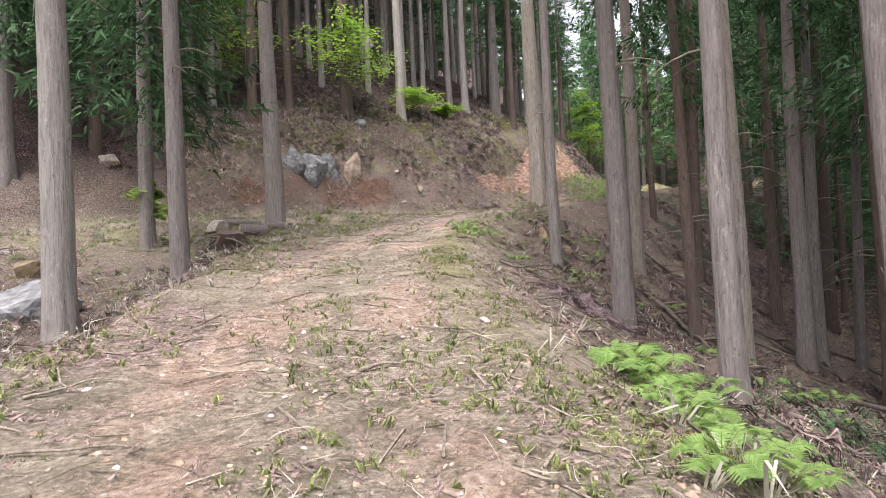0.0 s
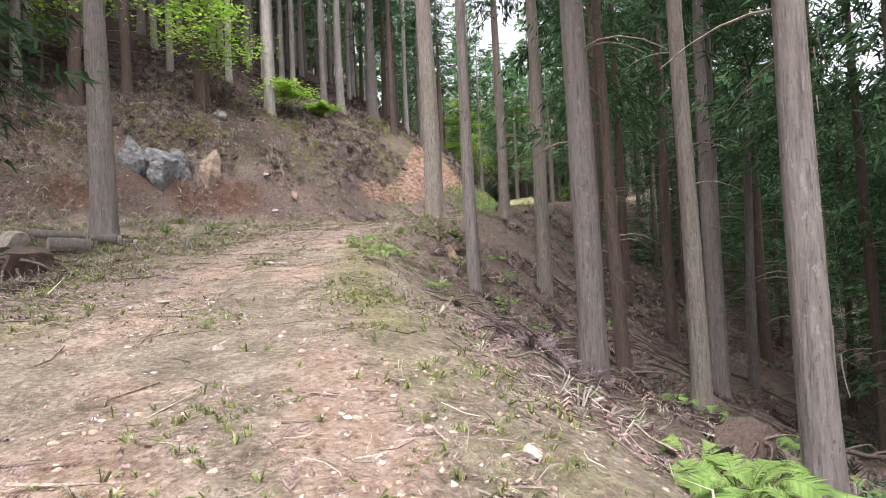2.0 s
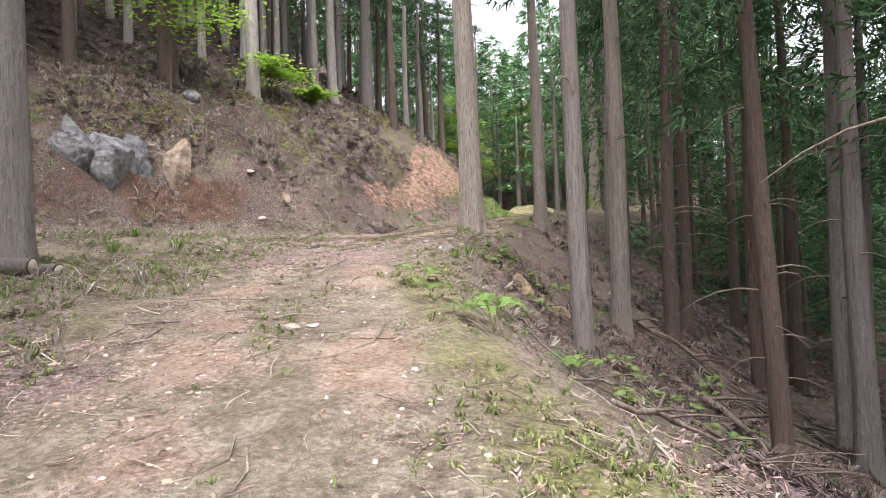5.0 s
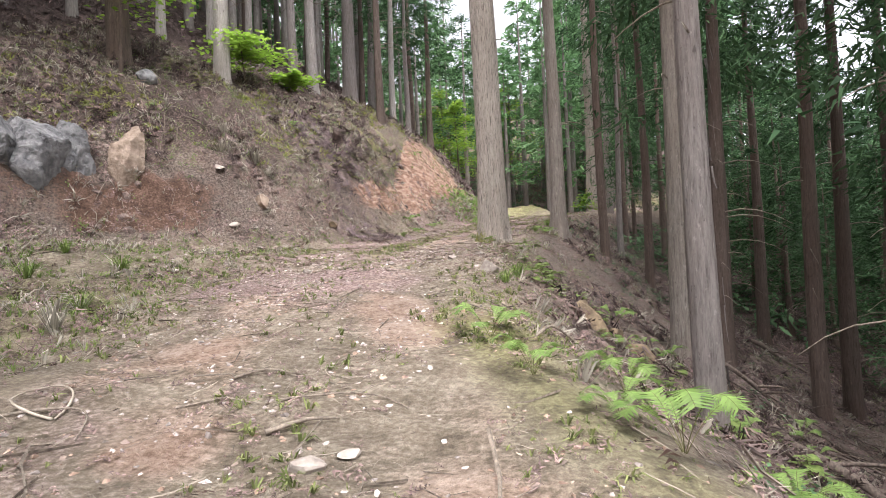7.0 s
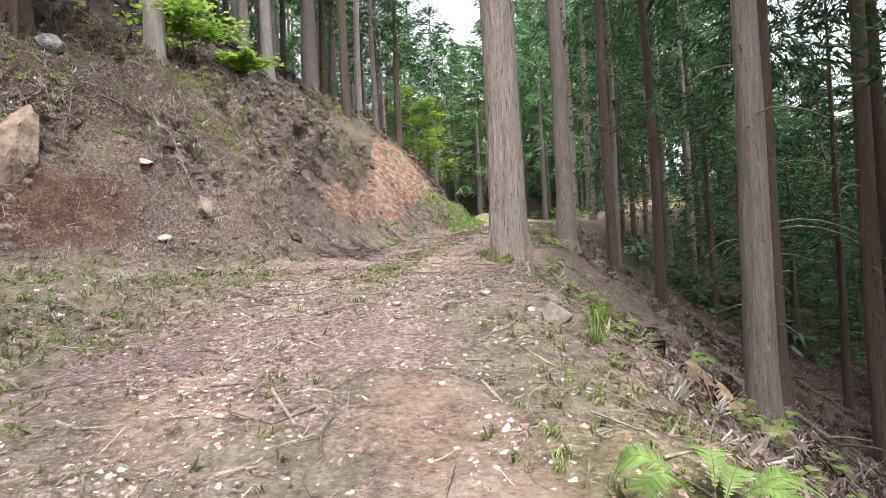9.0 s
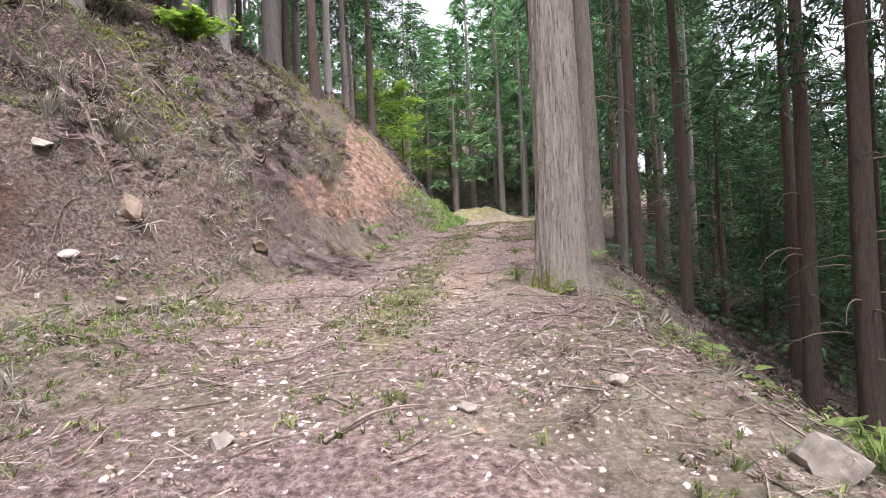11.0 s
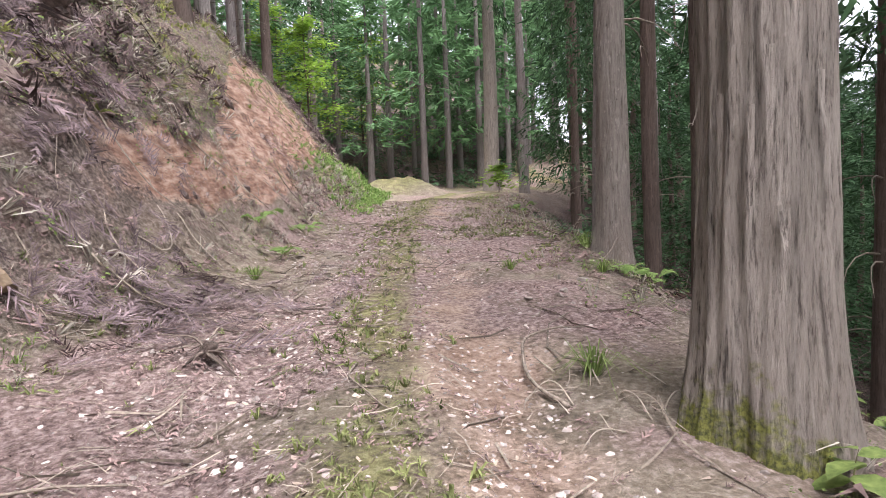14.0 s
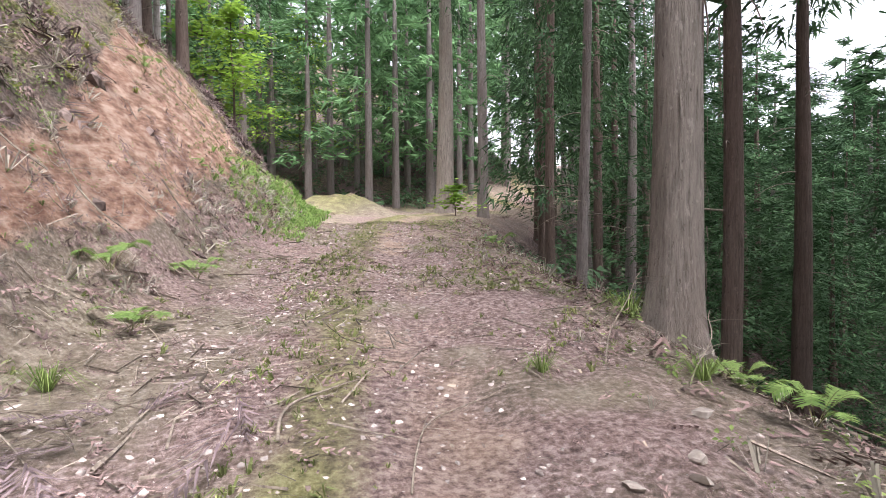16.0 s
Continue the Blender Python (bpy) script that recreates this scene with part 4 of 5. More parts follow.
# what lies on the track: clods, pale dead leaves, thin worn grass
x, y = places(rng, 60000, lambda d, st, f, p: sstep(2.7, 1.9, np.abs(d)) * sstep(17, 11, st) * np.clip(0.45 + p, 0.05, 1), ROAD_BOX)
strew("earth_clods", [lump(rng, 1, (1, 0.8, 0.5), 0.1, 3) for i in range(5)], x, y, 0.01 + 0.04 * rng.rand(len(x)) ** 2.6, EARTH_CLOD,
      "crumbled clods of tan earth on the track", "soil", rng, 0.3, 0, 0.4)
x, y = places(rng, 34000, lambda d, st, f, p: sstep(3.6, 2.6, np.abs(d)) * np.clip(0.3 + 0.9 * p, 0.04, 1), ROAD_BOX)
strew("dead_leaves", [flake_shape(rng, q) for q in (0.18, 0.26, 0.34)], x, y, 0.015 + 0.04 * rng.rand(len(x)) ** 1.8, DEAD_LEAF,
      "pale curled dead leaves on the track", "leaf litter", rng, 0, 0, 0.35)
x, y = places(rng, 130000, lambda d, st, f, p: (np.exp(-((d - 1.3) / 0.7) ** 2) * np.maximum(sstep(16.5, 14, st), 0.6 * sstep(22, 26, st)) + 0.75 * np.exp(-((d + 0.25) / 0.4) ** 2) + 0.6 * np.exp(-((d + 2.5) / 0.8) ** 2)) * (f < 0.2) * np.clip(0.35 + 1.2 * p, 0.02, 1), ROAD_BOX, 0.9)
strew("thin_grass", [tuft_shape(rng, 7, 1.4, 0.07) for i in range(5)], x, y, 0.03 + 0.085 * rng.rand(len(x)) ** 1.8, THIN_GRASS,
      "thin worn grey-green grass on the track", "grass", rng, 0.1, 0.3, 0.35)
# yellow-green moss and grass in clumps on the bank
YOUNG_GRASS = varied("yellow_green_grass", (0.13, 0.155, 0.035), (0.36, 0.37, 0.12), 2, 0.8, "island", 0.35, None, 0, through_light=0.3)
x, y = places(rng, 60000, lambda d, st, f, p: sstep(1.0, 1.8, f) * sstep(6.5, 4.5, f) * (0.35 + 0.65 * sstep(17, 21, st)) * (1 - 0.9 * bare_clay(st, f))
              * np.clip(1.9 * (wave(f * 1.4, st, 97, [(1.5, 0.5), (0.5, 0.35)]) - 0.02), 0, 1), BANK_BOX)
strew("bank_grass", [tuft_shape(rng, 9, 1.7, 0.075) for i in range(5)], x, y, 0.05 + 0.13 * rng.rand(len(x)) ** 1.7, YOUNG_GRASS,
      "yellow-green grass and moss in clumps on the bank", "grass", rng, 0.1, 0.2, 0.4)
# brambles in loose drifts on the lower slope
x, y = places(rng, 30000, lambda d, st, f, p: sstep(2.2, 3.2, d) * sstep(11, 8, d) * np.clip(2.2 * (wave(d, st, 93, [(2.3, 0.5), (0.8, 0.3)]) - 0.12), 0, 0.9), SLOPE_BOX)
strew("brambles", [herb_shape(rng, n) for n in (8, 11)], x, y, 0.08 + 0.16 * rng.rand(len(x)) ** 1.5, DARK_HERB,
      "low blue-green brambles on the lower slope", "plants", rng, 0.0, 0.4, 0.3)


x, y = places(rng, 42000, grassy, ROAD_BOX)
strew("short_grass", [tuft_shape(rng, 8, 1.3, 0.05) for i in range(4)], x, y, 0.025 + 0.07 * rng.rand(len(x)) ** 2, THIN_GRASS,
      "short green grass and moss along the track", "grass", rng, 0.1, 0.5, 0.2)
x, y = places(rng, 44000, lambda d, st, f, p: 0.7 * shelf_w(d, st, f, p) * sstep(7, 11, st), SHELF_BOX)
strew("shelf_grass", [tuft_shape(rng, 8, 1.3, 0.035) for i in range(4)], x, y, 0.04 + 0.14 * rng.rand(len(x)) ** 1.8, GRASS,
      "green grass on the open shelf beside the track", "grass", rng, 0.1, 0.5, 0.2)
for where, box, w, n_dry, n_herb in (("on the bank", BANK_BOX, bank_w, 12000, 40000), ("on the lower slope", SLOPE_BOX, slope_w, 4000, 14000), ("on the open shelf", SHELF_BOX, shelf_w, 5000, 11000)):
    x, y = places(rng, n_dry, w, box)
    strew("dry_grass", DRY, x, y, 0.10 + 0.25 * rng.rand(len(x)) ** 2.0, DRY_GRASS, "tufts of dry bent grass " + where, "dry grass", rng, 0.1, 0.0, 0.4)
    x, y = places(rng, n_herb, lambda d, st, f, p: w(d, st, f, 1.6 * wave(d * 1.0, st, 91, [(1.1, 0.5), (0.5, 0.3)]) - 0.15), box)
    strew("small_herbs", HERBS, x, y, 0.04 + 0.12 * rng.rand(len(x)) ** 1.8, HERB, "small green herbs and seedlings " + where, "plants", rng, 0.0, 0.3, 0.3)
x, y = places(rng, 9000, lambda d, st, f, p: np.clip(0.22 * (d > 2.2) + 0.16 * (f > 0.2) + 0.01, 0, 1), (-24, 8, 0, 36))
strew("fallen_sticks", [twig_shape(rng, b, 0.007, 4, 6) for b in (-0.3, -0.1, 0.1, 0.25)], x, y, 0.4 + 1.0 * rng.rand(len(x)) ** 2, DEADWOOD,
      "long dead sticks lying on the wooded slopes", "sticks", rng, 0, 0, 0.10)
x, y = places(rng, 5200, lambda d, st, f, p: sstep(30, 34, st) * sstep(-0.7, -0.2, f) * sstep(1.6, 0.7, f), (-14.5, -8.8, 29, 42))
strew("bank_end_grass", [tuft_shape(rng, 8, 1.4, 0.06) for i in range(4)], x, y, 0.08 + 0.2 * rng.rand(len(x)) ** 1.5, FERN,
      "lush bright green grass and ferns at the bank's end", "grass", rng, 0.1, 0.3, 0.3)
x, y = places(rng, 16000, lambda d, st, f, p: sstep(0.8, 1.6, f) * sstep(4.6, 3.8, f) * sstep(18, 21, st) * sstep(28, 26.5, st) * np.clip(0.15 + 1.3 * p, 0, 0.7), BANK_BOX)
strew("bank_seedlings", [herb_shape(rng, n) for n in (8, 10)], x, y, 0.05 + 0.11 * rng.rand(len(x)) ** 1.5, FERN,
      "yellow-green seedlings on the upper bank", "plants", rng, 0.0, 0.2, 0.35)
x, y = places(rng, 9000, lambda d, st, f, p: np.exp(-((d - 2.3) / 0.5) ** 2) * sstep(12, 15, st) * np.clip(0.3 + 1.2 * p, 0, 0.8), ROAD_BOX)
strew("edge_plants", [herb_shape(rng, n) for n in (8, 12)], x, y, 0.05 + 0.14 * rng.rand(len(x)) ** 1.8, HERB,
      "small green plants along the track's outer edge", "plants", rng, 0.0, 0.3, 0.3)
# coarser cover on the far floor
x, y = places(rng, 26000, lambda d, st, f, p: (np.abs(d) > 2.5) * np.clip(0.4 + p, 0.05, 1), (-34, 24, -4, 62))
strew("forest_litter", [frond_shape(rng, 6, w) for w in (0.3, 0.4)], x, y, 0.25 + 0.4 * rng.rand(len(x)), FRONDS,
      "brown dead branches and litter under the cedars", "needle litter", rng, 0, 0, 0.25)


x, y = places(rng, 9000, lambda d, st, f, p: ((d > 4.5) | (st > 46) & (np.abs(d) > 3.2)) * np.clip(0.4 + p, 0.05, 1), (-26, 16, 32, 66))
strew("undergrowth", [herb_shape(rng, n) for n in (14, 18)], x, y, 0.3 + 0.8 * rng.rand(len(x)) ** 1.5, DARK_HERB,
      "dark undergrowth among the far cedars", "plants", rng, 0.0, 0.6, 0.2)


# ---- stones and rocks that stand out ----
def rock(name, x, y, size, seed, mat, label, category="rock", sink=0.25, turn=0.0, tip=0.0, sub=3, group="", cuts=12):
    r = np.random.RandomState(seed)
    V, F = lump(r, sub, (1, 1, 1), 0.01, cuts)
    V = V + 0.14 * np.stack([wave(V[:, 0] * 3 + seed, V[:, 1] * 3 + V[:, 2] * 2.1, seed, [(1.0, 0.5), (0.4, 0.3)])] * 3, 1) * V
    V = V * np.array(size) / 2
    me = quick_mesh(name, V, F, mat)
    ob = tagged(new(name, me), label, category, group)
    ob.matrix_basis = pose(x, y, ground_z(x, y) + size[2] * (0.5 - sink), tip, 0, turn)
    return ob


for i, (x, y, size, sink, turn) in enumerate([(-17.0, 17.5, (1.7, 1.5, 2.3), 0.56, 35), (-16.72, 18.0, (1.3, 1.2, 1.9), 0.56, 80), (-17.3, 16.8, (1.5, 1.4, 1.9), 0.56, 10)]):
    rock("rock_outcrop", x, y, size, 1 + 30 * i, GREY_ROCK, "fractured blue-grey rock block at the foot of the bank", sink=sink, turn=turn, sub=5, cuts=24, group="rock outcrop in the bank")
rock("standing_rock", -15.95, 18.75, (1.05, 0.9, 1.9), 3, TAN_ROCK, "upright tan rock leaning out of the red earth", sink=0.5, turn=25, tip=-10, sub=5)
rock("boulder", -6.32, 16.0, (0.62, 0.7, 0.85), 4, BROWN_ROCK, "brown earthy boulder in the slope below the track", sink=0.62, turn=20, sub=4)
rock("boulder", -5.95, 16.2, (0.3, 0.3, 0.45), 5, BROWN_ROCK, "small tan boulder beside a larger brown one", sink=0.6, turn=70)
rock("boulder", -5.65, 16.15, (0.6, 0.5, 0.45), 6, BROWN_ROCK, "mossy brown boulder on the slope", sink=0.55, turn=120)
rock("boulder", -13.5, 10.1, (0.75, 0.6, 0.5), 8, STONE, "pale flat boulder beside the track", turn=15)
rock("boulder", -10.3, 4.3, (1.9, 1.4, 1.0), 9, GREY_ROCK, "large dark boulder down in the gully", sink=0.5, turn=30, sub=4)
rock("boulder", -11.6, 3.4, (1.7, 1.1, 0.8), 10, BROWN_ROCK, "dark flat boulder in the gully", sink=0.35, turn=75, sub=4)
rock("boulder", -12.5, 5.2, (1.1, 0.8, 0.7), 11, BROWN_ROCK, "mossy boulder in the gully", sink=0.35, turn=10)
rock("boulder", -13.55, 20.35, (0.5, 0.45, 0.5), 12, TAN_ROCK, "squared tan rock at the foot of the bank", sink=0.25, turn=30)
rock("flat_stone", -14.4, 19.95, (0.4, 0.3, 0.14), 13, STONE, "flat stone sticking out of the red earth", sink=0.2, turn=60, tip=20)
rock("boulder", -12.42, 21.9, (0.5, 0.3, 0.24), 14, BROWN_ROCK, "purplish rock lying on the bank", sink=0.3, turn=100)
rock("flat_stone", -7.64, 15.72, (0.26, 0.5, 0.26), 15, STONE, "flat pale slab on the track's edge", sink=0.3, turn=35)
rock("boulder", -16.8, 20.6, (0.7, 0.5, 0.5), 16, GREY_ROCK, "dark rock showing through the litter above the bank", sink=0.35)
rock("boulder", -18.6, 10.0, (1.0, 0.8, 0.7), 17, STONE, "pale rock on the gully's far side", sink=0.35)
rock("boulder", -17.3, 6.0, (1.2, 0.9, 0.8), 18, BROWN_ROCK, "mossy rock on the gully's far side", sink=0.4)
LOOSE = [(-7.75, 23.26, 0.17), (-8.09, 22.83, 0.15), (-8.19, 22.68, 0.13), (-8.47, 22.74, 0.12), (-7.97, 17.18, 0.16), (-8.29, 16.57, 0.18), (-10.46, 16.03, 0.24),
         (-9.2, 16.29, 0.16), (-7.86, 10.44, 0.22), (-7.73, 10.62, 0.15), (-7.26, 6.97, 0.20), (-7.17, 7.3, 0.2), (-5.37, 6.01, 0.15), (-2.6, 4.94, 0.2),
         (-12.33, 19.44, 0.22), (-11.59, 19.87, 0.14), (-13.9, 19.6, 0.3), (-13.5, 19.9, 0.2), (-13.2, 19.5, 0.24)]
for i, (x, y, s) in enumerate(LOOSE):
    rock("stone", x, y, (s, s * 0.7, s * 0.45), 40 + i, STONE, "pale broken stone lying on the dirt track", "stone", 0.3, i * 47 % 180, 8, 2, "stones on the track")


# ---- ferns ----
def fern_frond(rng, length, arch):
    """One arching frond: stalk bare below, then pairs of toothed leaflets that shorten to the tip."""
    s = Soup()
    n = 22
    k = np.linspace(0, 1, 24)
    curve = np.stack([length * (0.80 * k - 0.05 * k * k), 0 * k, length * (arch * 1.5 * k - arch * 1.05 * k * k)], 1)
    for i in range(n):
        u = 0.28 + 0.72 * i / (n - 1)
        c = np.array([np.interp(u, k, curve[:, j]) for j in range(3)])
        c2 = np.array([np.interp(min(1, u + 0.02), k, curve[:, j]) for j in range(3)])
        fwd = (c2 - c) / (np.linalg.norm(c2 - c) + 1e-9)
        L = length * 0.26 * math.sin(math.pi * (0.16 + 0.82 * (1 - (u - 0.28) / 0.72)) ** 0.8) * rng.uniform(0.9, 1.1) + 0.012
        for e in (-1, 1):
            d = np.array([0, e, 0]) * 0.9 + fwd * 0.42 + np.array([0, 0, rng.uniform(-0.12, 0.05)])
            d /= np.linalg.norm(d)
            w = length * 0.019
            up, low, m = [], [], 5
            for j in range(m):
                v = j / m
                tooth = (1.15 if j % 2 else 0.75) * (1 - 0.75 * v)
                up.append(c + d * L * v + fwd * w * tooth)
                low.append(c + d * L * v - fwd * w * tooth)
            pts = up + low + [c + d * L - np.array([0, 0, 0.06 * L])]
            s.add(pts, [(j, j + 1, m + j + 1, m + j) for j in range(m - 1)] + [(m - 1, 2 * m, 2 * m - 1)])
    st = Soup()
    st.tube(curve, length * 0.006 * np.linspace(1.3, 0.3, 24), 3, False)
    return s, st


def fern(seed, fronds, length, arch):
    r = np.random.RandomState(seed)
    f = tagged(new("fern"), "fresh light-green fern with arching fronds", "fern", "ferns along the track's edge")
    for i in range(fronds):
        leaf, stalk = fern_frond(r, length * r.uniform(0.75, 1.1), arch * r.uniform(0.8, 1.2))
        a = 2 * math.pi * i / fronds + r.uniform(-0.4, 0.4)
        ob = part("frond", leaf, FERN, f, smooth=False)
        ob.rotation_euler = (r.uniform(-0.25, 0.25), 0, a)
        part("stalk", stalk, STEM, ob, "dark thin stalk")
    return f


FERNS = [fern(1, 7, 0.62, 1.1), fern(2, 6, 0.55, 1.4), fern(3, 8, 0.55, 0.9)]
rng = np.random.RandomState(5)
FERN_SPOTS = [(-6.87, 11.94, 1, 0.75), (-6.05, 11.17, 1, 1.0), (-6.35, 11.4, 0, 0.6), (-5.3, 11.75, 2, 0.85), (-7.27, 12.82, 0, 0.8), (-6.2, 12.5, 1, 0.9), (-11.0, 27.5, 2, 0.9),
              (-11.5, 26.3, 0, 0.8), (-11.1, 25.5, 2, 0.8), (-7.0, 23.3, 0, 0.7), (-7.0, 23.9, 2, 0.6), (-6.6, 30.2, 0, 0.8), (-12.6, 31.6, 1, 0.9), (-14.2, 23.5, 0, 0.7)]
for i in range(26):
    u = rng.rand()
    FERN_SPOTS.append((-1.75 + 1.75 * u + rng.normal(0, 0.2), 6.6 - 3.7 * u + rng.normal(0, 0.3), i % 3, rng.uniform(0.5, 0.85)))
for i in range(7):
    FERN_SPOTS.append((0.2 + rng.normal(0, 0.9), 11.0 + rng.normal(0, 1.2), i % 3, rng.uniform(0.7, 1.0)))
for i in range(8):
    FERN_SPOTS.append((-3.6 + rng.normal(0, 1.0), 17.5 + rng.normal(0, 1.6), i % 3, rng.uniform(0.5, 0.9)))
for i, (x, y, k, s) in enumerate(FERN_SPOTS):
    m = Matrix.LocRotScale((x, y, ground_z(x, y) - 0.02), Euler((0, 0, i * 1.3)), None)
    FERNS[k].scale = (0.85 * s, 0.85 * s, 0.85 * s)
    copy_thing(FERNS[k], m)
for k, (x, y) in enumerate([(-1.2, 5.3), (-0.7, 4.9), (-1.5, 5.8)]):
    FERNS[k].scale = (1, 1, 1)
    FERNS[k].location = (x, y, ground_z(x, y) - 0.02)


# ---- grass tufts ----
def grass_tuft(x, y, size, seed, mat, droop, label, blades=70):
    r = np.random.RandomState(seed)
    V, F = tuft_shape(r, blades, droop, 0.014)
    ob = tagged(new("grass_tuft", quick_mesh("grass_tuft", V * size, F, mat)), label, "grass", "grass tufts")
    ob.location = (x, y, ground_z(x, y) - 0.01)


for i, (x, y, s, mat, droop, label) in enumerate([
        (-14.56, 20.25, 0.5, DRY_GRASS, 1.7, "overhanging tuft of green and straw-coloured grass on the bank"), (-13.75, 21.0, 0.4, DRY_GRASS, 1.7, "dry drooping grass tuft on the bank"),
        (-14.2, 21.2, 0.6, DRY_GRASS, 1.6, "dry drooping grass tuft on the bank"), (-14.9, 21.0, 0.5, DRY_GRASS, 1.6, "dry drooping grass tuft on the bank"),
        (-11.47, 12.55, 0.42, DRY_GRASS, 1.3, "pale dry grass tuft beside the track"), (-6.95, 25.3, 0.38, GRASS, 1.8, "bright green grass tuft at the cedar's foot"),
        (-7.3, 23.85, 0.26, GRASS, 1.8, "bright green grass tuft on the track's edge"), (-8.31, 24.06, 0.2, GRASS, 1.8, "small green grass tuft on the track"),
        (-7.25, 15.9, 0.34, GRASS, 1.8, "green grass tuft beside a pale slab"), (-7.35, 15.2, 0.28, GRASS, 1.8, "green grass tuft on the track's edge"),
        (-11.2, 24.3, 0.25, GRASS, 1.8, "green grass tuft at the bank's foot"), (-8.55, 20.95, 0.3, GRASS, 1.8, "grass tuft at the old cedar's foot"),
        (-13.6, 14.2, 0.4, GRASS, 1.8, "green grass tuft on the open shelf"), (-13.0, 15.2, 0.36, GRASS, 1.8, "green grass tuft on the open shelf"),
        (-12.2, 13.6, 0.34, GRASS, 1.8, "green grass tuft on the open shelf"), (-14.4, 15.6, 0.36, GRASS, 1.8, "green grass tuft on the open shelf"),
        (-9.6, 5.9, 0.36, DRY_GRASS, 1.3, "pale dry grass tuft on the gully's lip"), (-9.1, 4.9, 0.4, DRY_GRASS, 1.3, "pale dry grass tuft on the gully's lip"),
        (-10.9, 8.0, 0.36, DRY_GRASS, 1.3, "pale dry grass tuft on the gully's lip")]):
    grass_tuft(x, y, s, 300 + i, mat, droop, label)


# ---- fallen wood ----
def branch(name, a, b, r, bend, seed, label, mat=DEADWOOD, lift=0.02, side=0, sides=7, group="", raised=0.0):
    """A fallen branch that follows the ground from a to b, with a sideways bow and a few side shoots."""
    rg = np.random.RandomState(seed)
    a, b = np.array(a, float), np.array(b, float)
    k = np.linspace(0, 1, 14)
    d = (b - a) / np.linalg.norm(b - a)
    L = np.linalg.norm(b - a)
    xy = a + (b - a) * k[:, None] + np.array([-d[1], d[0]]) * (bend * L * 4 * k * (1 - k) + 0.02 * L * np.sin(k * 9 + seed))[:, None]
    z = field(xy[:, 0], xy[:, 1])[0] + r + lift * np.sin(np.pi * k) + raised * k
    pts = np.column_stack([xy, z])
    c = pts.mean(0)
    c[2] = z.min() - r
    s = Soup()
    s.tube(pts - c, r * np.linspace(0.85, 0.35, 14) * (1 + 0.12 * np.sin(k * 23 + seed)), sides)
    ob = tagged(new(name, s.mesh(name, mat)), label, "branch" if name != "log" else "log", group)
    ob.location = c
    for i in range(side):
        u = rg.uniform(0.2, 0.9)
        p = np.array([np.interp(u, k, (pts - c)[:, j]) for j in range(3)])
        az = math.atan2(d[1], d[0]) + rg.choice([-1, 1]) * rg.uniform(0.4, 1.0)
        q = np.linspace(0, 1, 5)
        ln = L * rg.uniform(0.15, 0.35)
        t = Soup()
        t.tube(p + np.stack([np.cos(az) * ln * q, np.sin(az) * ln * q, ln * (0.25 * q - 0.2 * q * q)], 1), r * 0.45 * (1 - 0.7 * q), 4, False)
        part("side_shoot", t, mat, ob)
    return ob


W = "dry bent branch lying on the dirt track"
branch("fallen_branch", (-8.82, 20.55), (-8.3, 21.8), 0.016, 0.28, 1, "bare curved stick lying at the old cedar's foot", lift=0.06)
branch("fallen_branch", (-9.99, 21.35), (-9.75, 20.6), 0.009, -0.12, 2, W)
branch("fallen_branch", (-9.9, 15.95), (-9.4, 16.35), 0.016, 0.18, 3, W, side=1)
branch("fallen_branch", (-10.75, 17.45), (-9.95, 17.65), 0.012, 0.1, 4, W, side=1)
branch("fallen_branch", (-10.3, 16.8), (-9.7, 17.0), 0.012, 0.1, 5, W)
branch("fallen_branch", (-14.6, 20.8), (-13.78, 20.35), 0.035, 0.05, 6, "grey barkless branch hanging down the bank", lift=0.1)
branch("fallen_branch", (-3.5, 1.2), (-2.95, 1.65), 0.013, 0.03, 7, W)
branch("fallen_branch", (-4.7, 3.0), (-4.35, 3.35), 0.01, 0.15, 8, W)
branch("fallen_branch", (-2.7, 3.15), (-2.5, 3.42), 0.022, 0.02, 9, "short pale piece of bark on the track")
branch("fallen_branch", (-8.0, 19.4), (-7.2, 19.55), 0.014, 0.12, 10, "pale stick beside the old cedar", side=1)
branch("fallen_branch", (-8.75, 19.6), (-7.7, 19.3), 0.014, -0.1, 11, "long brown stick lying before the old cedar", side=1)
branch("fallen_branch", (-8.6, 18.3), (-7.9, 18.1), 0.012, 0.1, 12, W, side=1)
branch("fallen_branch", (-9.0, 17.8), (-8.5, 17.9), 0.012, 0.02, 13, W)
branch("fallen_branch", (-9.6, 19.0), (-9.0, 19.15), 0.01, 0.05, 14, W)
branch("fallen_branch", (-12.2, 19.6), (-10.9, 20.2), 0.014, 0.05, 15, "long thin stick along the bank's foot", side=2)
branch("fallen_branch", (-9.35, 22.9), (-8.4, 23.9), 0.007, 0.2, 16, W, side=1)
branch("fallen_branch", (-9.9, 23.4), (-9.4, 24.1), 0.012, 0.2, 17, W)
branch("fallen_branch", (-7.8, 24.2), (-7.2, 24.7), 0.007, 0.05, 18, "bare forked twig sticking up on the track's edge", raised=0.5, side=4)
branch("fallen_branch", (-7.5, 23.7), (-6.9, 24.3), 0.007, -0.05, 19, "bare forked twig sticking up on the track's edge", raised=0.42, side=4)
branch("fallen_branch", (-8.4, 11.2), (-7.6, 11.3), 0.01, 0.1, 20, W, side=1)
branch("fallen_branch", (-9.9, 10.6), (-9.2, 10.5), 0.012, 0.35, 21, "curled dry vine on the track")
branch("fallen_branch", (-6.9, 12.9), (-6.4, 13.6), 0.018, 0.1, 22, "pale dead stick on the track's edge", lift=0.1)
